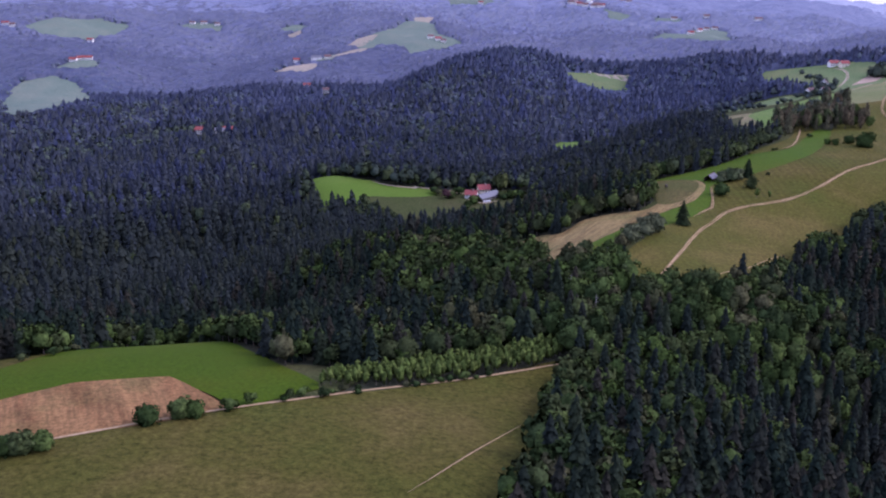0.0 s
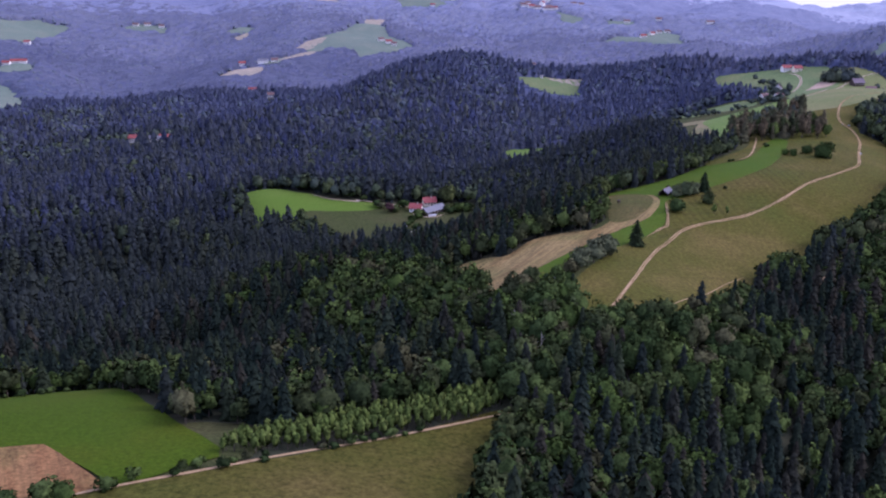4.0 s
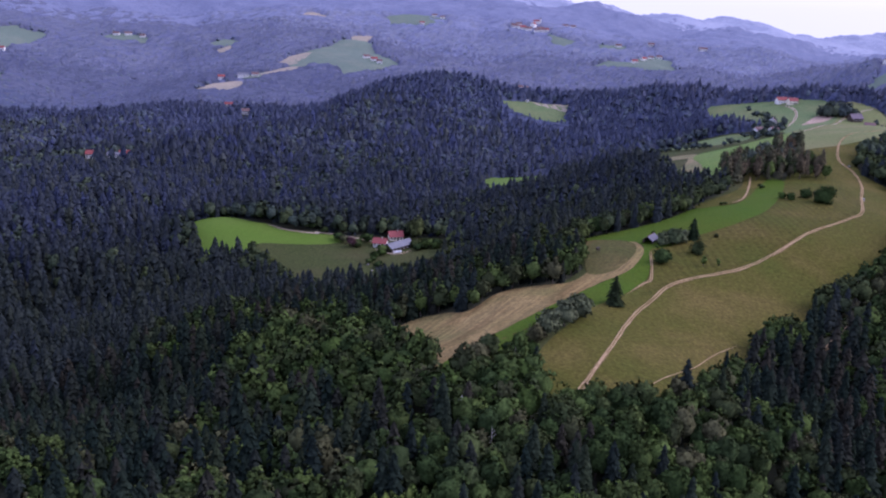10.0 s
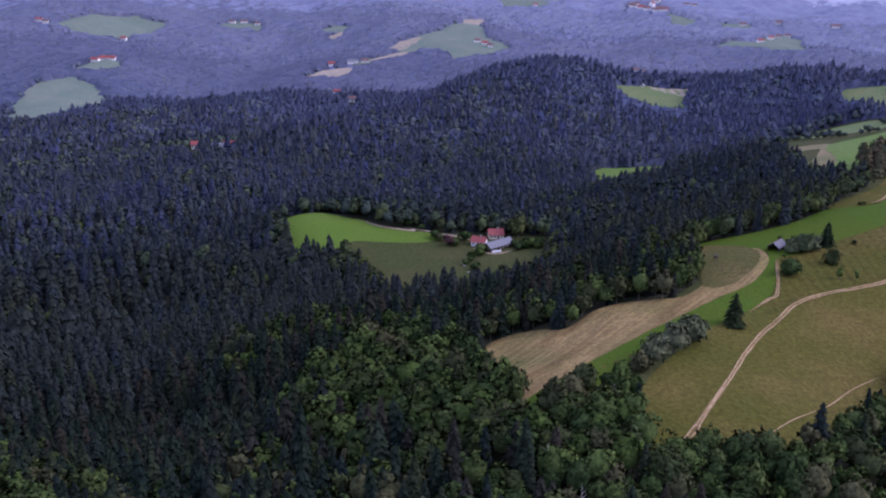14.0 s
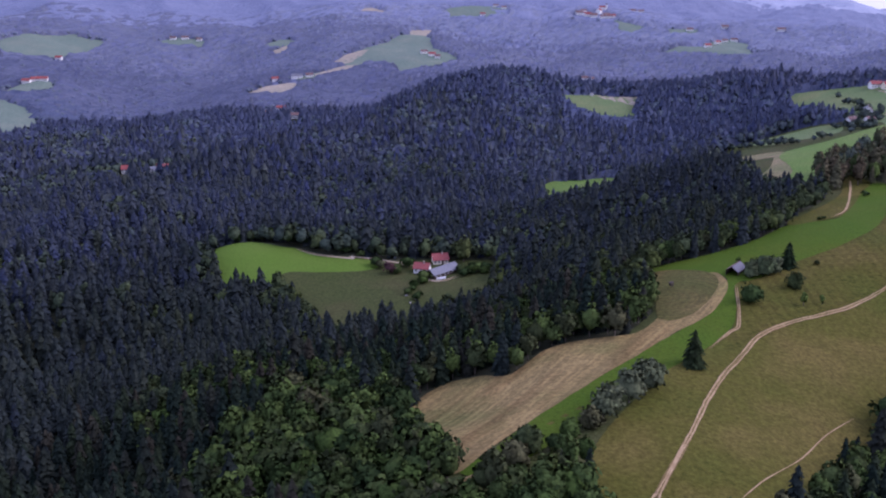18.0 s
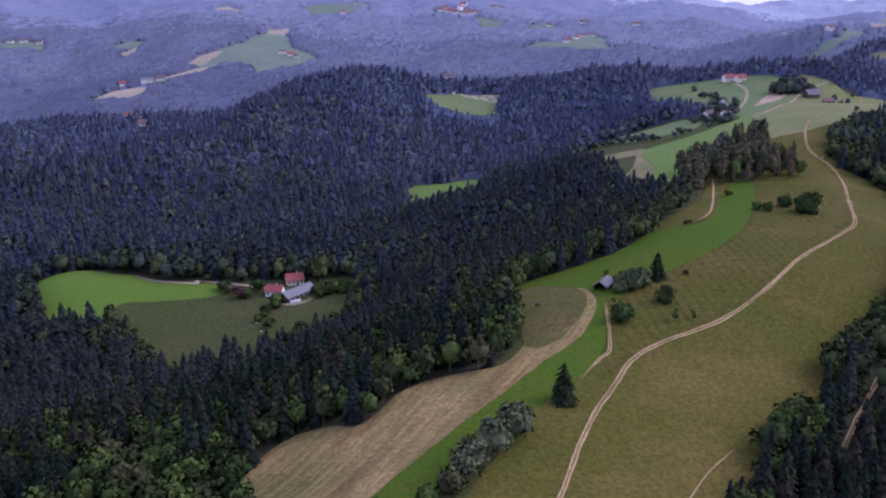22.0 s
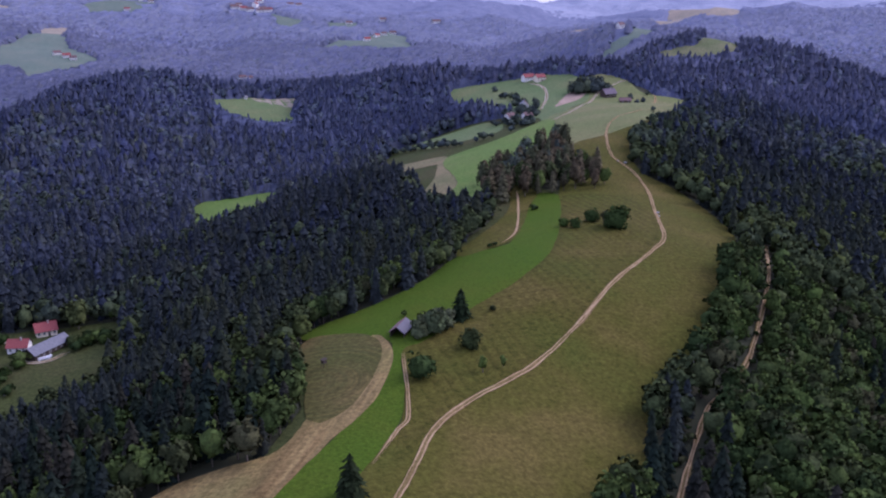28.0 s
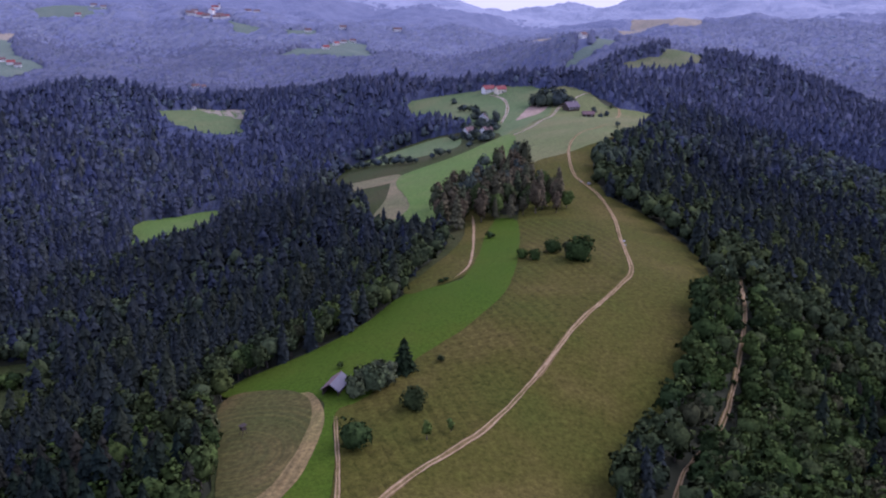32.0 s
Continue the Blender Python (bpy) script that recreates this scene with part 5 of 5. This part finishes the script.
for lo, hi, gap, near, far, spr, bro, word in BANDS:
    x, y = wood_points(lo, hi, gap, near, far)
    r = np.random.default_rng(int(near) + 9)
    leafy = r.random(len(x)) < broad_share(x, y) * (1.0 if near < 300 else 0.85) + 0.04
    if near < 800:
        rim = np.zeros(len(x), bool)
        for line in OUTLINES:
            if line[:, 1].mean() < 1000:
                for ox, oy in ((13, 0), (-13, 0), (0, 13), (0, -13)):
                    rim |= inside(line, x + ox, y + oy)
        leafy |= rim & (r.random(len(x)) < 0.6)
    grow = 1 + 0.12 * patchy(x, y, 80, 1.0)
    high = np.where(leafy, r.uniform(9.5, 16, len(x)), r.uniform(11, 19, len(x)) + r.gamma(1.2, 1.6, len(x))) * grow
    tint = np.clip(r.normal(0.5, 0.22, len(x)) + 0.28 * patchy(x, y, 33, 3.0), 0, 0.999)
    # trees before far fields are shortened so the camera sees over them
    edge = np.zeros(len(x), bool)
    if near > 0:
        out = np.hypot(x, y)
        for step in (14, 28, 42):
            qx, qy = x + x / out * step, y + y / out * step
            for line in OUTLINES + [np.array(OPEN_SLOPE, float)]:
                if line[:, 1].mean() > 800:
                    edge |= inside(line, qx, qy)
    high = np.where(edge, high * 0.72, high)
    single = np.zeros(len(x), bool)
    if near == 0:
        for sel in (leafy, ~leafy):
            k = np.where(sel)[0]
            k = k[np.argsort(np.hypot(x[k] - 95, y[k] - 345))[:170]]
            single[k] = True
        for i in np.where(single)[0]:
            plant("broadleaf_tree" if leafy[i] else "spruce_tree", x[i], y[i], high[i], "trees of the wood on the spur", spread=1.0)
    d0 = flight_gap(x, y)
    # distance picks how much haze is painted into each tree's tone
    dist = 0.95 * np.hypot(x - 60, y - 175) * (1 + 0.04 * patchy(x, y, 90, 5.0) + r.uniform(-0.04, 0.04, len(x))) * haze_scale(x, y)
    stand = np.digitize(dist, HAZE_EDGES)
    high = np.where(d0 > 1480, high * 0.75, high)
    for sel, shapes, mats, kind in ((leafy & ~single, bro, [M_LEAF, *LEAF_HAZE_STEPS], "broadleaf"), (~leafy & ~single, spr, [M_SPRUCE, *SPRUCE_HAZE_STEPS], "spruce")):
        for s, haze_word in enumerate(HAZE_WORDS):
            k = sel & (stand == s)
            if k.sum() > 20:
                forest(f"{word}_{haze_word}_{kind}_wood".replace("__", "_"), f"{word} {haze_word.replace('_', ' ')} {kind} trees standing close on the slopes, haze painted by distance".replace("  ", " "),
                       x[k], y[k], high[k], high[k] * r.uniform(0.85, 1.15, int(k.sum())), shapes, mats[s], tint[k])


def canopy(near, far, step, low, y0, y1, x0, x1):
    """Sheet added to join the farther woods' crowns and hide gaps haze would lighten."""
    cx, cy = np.meshgrid(np.arange(x0, x1, step), np.arange(y0, y1, step))
    r = np.random.default_rng(int(near) + 40)
    cx, cy = cx + r.uniform(-0.35, 0.35, cx.shape) * step, cy + r.uniform(-0.35, 0.35, cx.shape) * step
    n = np.arange(cx.size).reshape(cx.shape)
    a, b, c, d = n[:-1, :-1].ravel(), n[:-1, 1:].ravel(), n[1:, 1:].ravel(), n[1:, :-1].ravel()
    f = np.vstack([np.column_stack([a, b, c]), np.column_stack([a, c, d])])
    cx, cy = cx.ravel(), cy.ravel()
    gap = flight_gap(cx, cy)
    ok = (gap > near) & (gap < far)
    k = np.where(ok)[0]
    ok[k] = open_ground(cx[k], cy[k])
    k = np.where(ok)[0]
    ok[k] = in_sight(cx[k], cy[k], 24)
    grid = ok.reshape(n.shape)
    round_it = sum(np.roll(np.roll(grid, di, 0), dj, 1).astype(int) for di in (-1, 0, 1) for dj in (-1, 0, 1))
    ok &= round_it.ravel() >= 6
    f = f[ok[f].any(axis=1)]
    cz = lookup(cx, cy) + low * (1 + 0.12 * patchy(cx, cy, 80, 1.0)) + r.uniform(-2.2, 2.2, cx.size)
    cz[~ok] = lookup(cx, cy)[~ok] - 1.5
    slope = np.column_stack([lookup(cx - 12, cy) - lookup(cx + 12, cy), lookup(cx, cy - 12) - lookup(cx, cy + 12), np.full(cx.size, 24.0)])
    soft = unit(unit(slope) + r.normal(0, 0.22, slope.shape))
    tint = np.clip(r.normal(0.5, 0.2, cx.size) + 0.28 * patchy(cx, cy, 33, 3.0), 0, 0.999)
    # the sheet's faces take the same painted haze steps as the trees
    stand = np.maximum(1, np.digitize((0.95 * np.hypot(cx - 60, cy - 175) * haze_scale(cx, cy))[f[:, 0]] * (1 + r.uniform(-0.04, 0.04, len(f))), HAZE_EDGES))
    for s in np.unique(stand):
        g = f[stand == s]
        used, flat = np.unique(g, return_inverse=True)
        word = HAZE_WORDS[s]
        me = tri_mesh("canopy", np.column_stack([cx, cy, cz])[used], flat.reshape(-1, 3), [SPRUCE_HAZE_STEPS[s - 1]], None, tint[used], soft[used])
        tagged(new(f"{word}_forest_canopy", me), f"closed {word} canopy sheet added under the crowns on the slopes, haze in its colour", "forest", kind="stuff")


canopy(780, 1480, 6.0, 7.5, 640, 1820, -800, 1250)
canopy(1480, 2640, 9.0, 8.5, 1300, 3000, -1500, 2300)

hx, hy = HIDDEN[0]
forest("outer_spruce_wood", "spruce trees of the wood beyond the ridge", hx, hy, rng.uniform(13, 19, len(hx)), rng.uniform(20, 27, len(hx)), SPRUCE_LOW, M_SPRUCE, rng.random(len(hx)))


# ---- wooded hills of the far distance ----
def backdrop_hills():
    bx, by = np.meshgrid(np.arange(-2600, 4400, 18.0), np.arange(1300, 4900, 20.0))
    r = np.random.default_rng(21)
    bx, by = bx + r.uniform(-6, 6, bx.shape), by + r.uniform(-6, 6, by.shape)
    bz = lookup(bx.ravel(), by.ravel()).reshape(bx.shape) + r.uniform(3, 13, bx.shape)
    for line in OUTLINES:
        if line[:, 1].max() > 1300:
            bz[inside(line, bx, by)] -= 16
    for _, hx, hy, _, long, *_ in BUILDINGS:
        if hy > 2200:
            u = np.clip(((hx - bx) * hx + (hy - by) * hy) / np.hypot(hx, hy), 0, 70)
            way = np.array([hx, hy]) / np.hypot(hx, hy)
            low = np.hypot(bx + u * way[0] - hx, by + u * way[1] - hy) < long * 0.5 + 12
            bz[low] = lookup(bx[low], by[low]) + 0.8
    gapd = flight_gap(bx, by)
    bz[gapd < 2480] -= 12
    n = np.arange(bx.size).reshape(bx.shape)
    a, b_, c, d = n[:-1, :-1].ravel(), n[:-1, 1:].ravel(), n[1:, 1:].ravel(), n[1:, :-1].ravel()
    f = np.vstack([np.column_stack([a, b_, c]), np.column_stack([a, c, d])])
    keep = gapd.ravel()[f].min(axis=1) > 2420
    # hills past 3150 m get the paler painted haze
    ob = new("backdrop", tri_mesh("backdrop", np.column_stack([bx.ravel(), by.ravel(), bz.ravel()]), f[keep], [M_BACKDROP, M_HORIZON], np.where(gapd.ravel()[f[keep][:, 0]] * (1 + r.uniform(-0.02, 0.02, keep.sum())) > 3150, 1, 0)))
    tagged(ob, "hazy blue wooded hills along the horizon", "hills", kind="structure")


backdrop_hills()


# ---- buildings ----
def part(name, bm, mat, parent, label=""):
    me = bpy.data.meshes.new(name)
    bm.to_mesh(me)
    bm.free()
    me.materials.append(mat)
    ob = new(name, me)
    ob.parent = parent
    if label:
        ob["label"] = label
    return ob


def box(bm, lo, hi):
    v = [bm.verts.new((x, y, z)) for z in (lo[2], hi[2]) for x, y in ((lo[0], lo[1]), (hi[0], lo[1]), (hi[0], hi[1]), (lo[0], hi[1]))]
    for f in ((3, 2, 1, 0), (4, 5, 6, 7), (0, 1, 5, 4), (1, 2, 6, 5), (2, 3, 7, 6), (3, 0, 4, 7)):
        bm.faces.new([v[k] for k in f])
    return v


def house(name, label, x, y, turn, long, wide, wall_h, roof_h, wall_mat, roof_mats, rows=2, cols=4, chimney=True, open_gable=False, base=1.0):
    """A gabled house: walls with gables, two roof slopes with eaves, chimney, windows with frame and pane, a door."""
    z = float(height(x, y))
    root = new(name)
    root.matrix_world = pose(x, y, z, 0, 0, turn)
    tagged(root, label, "barn" if "barn" in name or "shed" in name else "house")
    a, b = long / 2, wide / 2
    bm = bmesh.new()
    ring = [(-a, -b), (a, -b), (a, b), (-a, b)]
    lowr = [bm.verts.new((p[0], p[1], -base - 2)) for p in ring]
    top = [bm.verts.new((p[0], p[1], wall_h)) for p in ring]
    g1, g2 = bm.verts.new((-a, 0, wall_h + roof_h)), bm.verts.new((a, 0, wall_h + roof_h))
    bm.faces.new((lowr[0], lowr[1], top[1], top[0]))
    bm.faces.new((lowr[2], lowr[3], top[3], top[2]))
    if not open_gable:
        bm.faces.new((lowr[1], lowr[2], top[2], g2, top[1]))
    bm.faces.new((lowr[3], lowr[0], top[0], g1, top[3]))
    wall = part("wall", bm, wall_mat, root)
    over, thick = 0.7, 0.22
    slope = roof_h / b
    for k, s in enumerate((-1, 1)):
        bm = bmesh.new()
        y0, y1 = 0.0, s * (b + over)
        z0, z1 = wall_h + roof_h + 0.12, wall_h - slope * over + 0.12
        q = [bm.verts.new(p) for p in ((-a - over, y0, z0), (a + over, y0, z0), (a + over, y1, z1), (-a - over, y1, z1),
                                       (-a - over, y0, z0 + thick), (a + over, y0, z0 + thick), (a + over, y1, z1 + thick), (-a - over, y1, z1 + thick))]
        for f in ((3, 2, 1, 0), (4, 5, 6, 7), (0, 1, 5, 4), (1, 2, 6, 5), (2, 3, 7, 6), (3, 0, 4, 7)):
            bm.faces.new([q[i] for i in f])
        bmesh.ops.recalc_face_normals(bm, faces=bm.faces)
        part("roof", bm, roof_mats[k], root)
    bm = bmesh.new()
    box(bm, (-a - over, -0.14, wall_h + roof_h + 0.22), (a + over, 0.14, wall_h + roof_h + 0.42))
    part("roof_ridge", bm, roof_mats[0], root)
    if chimney:
        bm = bmesh.new()
        box(bm, (a * 0.3 - 0.35, -0.9, wall_h + roof_h * 0.6), (a * 0.3 + 0.35, -0.2, wall_h + roof_h + 1.1))
        box(bm, (a * 0.3 - 0.45, -1.0, wall_h + roof_h + 1.1), (a * 0.3 + 0.45, -0.1, wall_h + roof_h + 1.25))
        part("chimney", bm, M_STONE, root)
    for r in range(rows):
        zc = (r + 0.55) * wall_h / rows
        for side in (-1, 1):
            for c in range(cols):
                xc = -a + long * (c + 0.5) / cols
                bm = bmesh.new()
                w, h = 0.55, min(0.65, 0.3 * wall_h / rows)
                yc = side * b
                for lo, hi in (((xc - w - 0.12, -h - 0.12), (xc + w + 0.12, -h)), ((xc - w - 0.12, h), (xc + w + 0.12, h + 0.12)),
                               ((xc - w - 0.12, -h), (xc - w, h)), ((xc + w, -h), (xc + w + 0.12, h)), ((xc - 0.04, -h), (xc + 0.04, h))):
                    box(bm, (lo[0], yc - 0.06, zc + lo[1]), (hi[0], yc + 0.06, zc + hi[1]))
                win = part("window", bm, M_TRIM, root)
                bm = bmesh.new()
                box(bm, (xc - w, yc - 0.03, zc - h), (xc + w, yc + 0.03, zc + h))
                part("pane", bm, M_GLASS, win)
    if rows:
        bm = bmesh.new()
        box(bm, (-0.6 + long * 0.12, -b - 0.06, -0.3), (0.6 + long * 0.12, -b + 0.06, 2.0))
        part("door", bm, M_TIMBER, root)
    return root


for kind, x, y, turn, long, wide, wall_h, roof_h in BUILDINGS:
    dims = (x, y, turn, long, wide, wall_h, roof_h)
    if kind == "barn":
        hut = house("hay_barn", "small timber hay barn with a rusty and grey roof, open gable", *dims, M_TIMBER, (M_ROOF_BROWN, M_ROOF_LILAC), 0, 0, False, True)
        for px in (-long / 2 + 0.1, 0.0, long / 2 - 0.1):
            for py in (-wide / 2 - 0.06, wide / 2 + 0.06):
                bm = bmesh.new()
                box(bm, (px - 0.12, py - 0.12, -1.0), (px + 0.12, py + 0.12, wall_h))
                part("post", bm, M_TIMBER, hut)
    elif kind == "long_barn":
        house("farm_barn", "long farm barn with a pale grey sheet roof", *dims, M_TIMBER, (M_ROOF_GREY, M_ROOF_GREY), 1, 6, False)
    elif kind == "farmhouse_red":
        house("farmhouse", "farmhouse with a dark red tiled roof", *dims, M_CREAM, (M_ROOF_RED, M_ROOF_RED), 1, 4)
    elif kind == "farmhouse_white":
        house("cottage", "white plastered cottage with a faded red roof", *dims, M_PLASTER, (M_ROOF_RED, M_ROOF_BROWN), 1, 3)
    elif kind == "farmhouse_dark":
        house("farmhouse", "old farmhouse with a steep dark roof on the ridge", *dims, M_TIMBER, (M_ROOF_DARK, M_ROOF_DARK), 1, 4)
    elif kind == "shed":
        house("farm_shed", "low farm shed with a grey brown roof", *dims, M_TIMBER, (M_ROOF_BROWN, M_ROOF_GREY), 1, 2, False)
    elif kind in ("house_red", "far_red"):
        house("house", "white house with a bright red tiled roof", *dims, M_PLASTER, (M_ROOF_RED, M_ROOF_RED), 2, 4)
    elif kind == "house_cream":
        house("house", "cream plastered house with a red roof", *dims, M_CREAM, (M_ROOF_RED, M_ROOF_RED), 2, 3)
    elif kind == "far_grey":
        house("farm_barn", "long grey roofed barn of a hill farm", *dims, M_PLASTER, (M_ROOF_GREY, M_ROOF_GREY), 1, 4, False)
    elif kind == "chapel":
        house("chapel", "tiny white chapel at the forest edge", *dims, M_PLASTER, (M_ROOF_GREY, M_ROOF_GREY), 1, 2, False)
    elif kind == "church":
        church = house("church", "white village church with a pointed tower", *dims, M_PLASTER, (M_ROOF_RED, M_ROOF_RED), 1, 4, False)
        bm = bmesh.new()
        box(bm, (long / 2, -3, -3), (long / 2 + 5, 2.5, 13))
        part("tower", bm, M_PLASTER, church)
        bm = bmesh.new()
        bmesh.ops.create_cone(bm, cap_ends=True, segments=8, radius1=3.6, radius2=0.1, depth=6, matrix=Matrix.Translation((long / 2 + 2.5, 0, 16)))
        part("spire", bm, M_ROOF_DARK, church)
    else:
        house("house", "white house with a grey brown gabled roof", *dims, M_PLASTER, (M_ROOF_BROWN, M_ROOF_GREY), 2, 4)


# ---- small things ----
def snag(x, y, high):
    """A dead, barkless tree with bare limbs."""
    r = np.random.default_rng(int(x * 7 + y))
    root = new("dead_tree")
    root.matrix_world = pose(x, y, float(height(x, y)) - 0.1, 0, 0, r.uniform(0, 360)) @ Matrix.Diagonal((high, high, high, 1))
    tagged(root, "bleached dead tree with bare pale limbs", "tree", "dead trees in the wood")
    v, f = trunk_shape(r, 0, 0.016, 0.98)
    new("trunk", tri_mesh("trunk", v, f, [M_SNAG])).parent = root
    for k in range(9):
        a, z = k * 2.4 + r.uniform(-0.4, 0.4), r.uniform(0.35, 0.9)
        tip = Vector((math.cos(a), math.sin(a), r.uniform(0.5, 1.1))) * r.uniform(0.1, 0.24) * (1.2 - z)
        bm = bmesh.new()
        bmesh.ops.create_cone(bm, cap_ends=True, segments=5, radius1=0.007, radius2=0.002, depth=tip.length,
                              matrix=Matrix.Translation(Vector((0, 0, z)) + tip / 2) @ tip.to_track_quat("Z", "Y").to_matrix().to_4x4())
        part("limb", bm, M_SNAG, root)


for x, y, high in ((273, 546, 13), (54, 367, 15), (62, 352, 14), (262, 512, 12), (330, 598, 13), (76, 408, 10)):
    snag(x, y, high)


def hunting_stand(x, y):
    root = new("hunting_stand")
    root.matrix_world = pose(x, y, float(height(x, y)), 0, 0, 25)
    tagged(root, "dark wooden hunting stand on four legs in the meadow", "stand")
    for sx in (-1, 1):
        for sy in (-1, 1):
            bm = bmesh.new()
            a, c = Vector((sx * 0.9, sy * 0.9, -0.2)), Vector((sx * 0.55, sy * 0.55, 2.0))
            bmesh.ops.create_cone(bm, cap_ends=True, segments=6, radius1=0.08, radius2=0.07, depth=(c - a).length,
                                  matrix=Matrix.Translation((a + c) / 2) @ (c - a).to_track_quat("Z", "Y").to_matrix().to_4x4())
            part("leg", bm, M_TIMBER, root)
    bm = bmesh.new()
    box(bm, (-0.75, -0.75, 1.95), (0.75, 0.75, 2.05))
    part("platform", bm, M_TIMBER, root)
    for lo, hi in (((-0.75, -0.75, 2.05), (0.75, -0.69, 2.9)), ((-0.75, 0.69, 2.05), (0.75, 0.75, 2.9)), ((-0.75, -0.69, 2.05), (-0.69, 0.69, 2.9))):
        bm = bmesh.new()
        box(bm, lo, hi)
        part("side_board", bm, M_TIMBER, root)
    bm = bmesh.new()
    v = box(bm, (-0.95, -0.95, 3.3), (0.95, 0.95, 3.38))
    for q in v:
        q.co.z += 0.2 * q.co.x
    part("roof", bm, M_TIMBER, root)
    for sx in (-0.7, 0.7):
        bm = bmesh.new()
        box(bm, (sx - 0.04, -0.72, 2.9), (sx + 0.04, -0.64, 3.45 if sx > 0 else 3.2))
        part("post", bm, M_TIMBER, root)


hunting_stand(143, 577)


def wrapped_bale(x, y, turn):
    """A round bale in white film, lying on its side."""
    root = new("hay_bale")
    root.matrix_world = pose(x, y, float(height(x, y)) + 0.62, 0, 0, turn)
    tagged(root, "round hay bale wrapped in white film", "bale", "white bales beside the barn")
    bm = bmesh.new()
    bmesh.ops.create_cone(bm, cap_ends=True, segments=20, radius1=0.62, radius2=0.62, depth=1.2, matrix=Matrix.Rotation(radians(90), 4, "X"))
    bmesh.ops.bevel(bm, geom=[e for e in bm.edges if len(e.link_faces) == 2 and min(len(q.verts) for q in e.link_faces) < max(len(q.verts) for q in e.link_faces)],
                    offset=0.12, segments=2, affect="EDGES")
    part("bale_body", bm, M_TARP, root)


for k in range(8):
    wrapped_bale(34 + 1.45 * (k % 4) + 0.6 * (k // 4), 741 + 0.5 * (k % 4) + 1.6 * (k // 4), 15)


def boulder(x, y, size):
    bm = bmesh.new()
    bmesh.ops.create_icosphere(bm, subdivisions=2, radius=size)
    r = random.Random(int(x))
    for q in bm.verts:
        q.co = Vector((q.co.x * 1.3, q.co.y, q.co.z * 0.7)) * r.uniform(0.85, 1.12)
    me = bpy.data.meshes.new("boulder")
    bm.to_mesh(me)
    bm.free()
    me.materials.append(M_SNAG)
    ob = new("boulder", me)
    ob.matrix_world = pose(x, y, float(height(x, y)) + size * 0.35, 0, 0, r.uniform(0, 90))
    tagged(ob, "pale grey boulder lying in the meadow grass", "rock", "boulders on the meadow")


for x, y, size in ((399, 817, 1.2), (396, 822, 0.7), (352, 700, 0.9), (349, 694, 0.6), (16, 712, 0.8), (22, 706, 0.6), (19, 700, 0.7)):
    boulder(x, y, size)
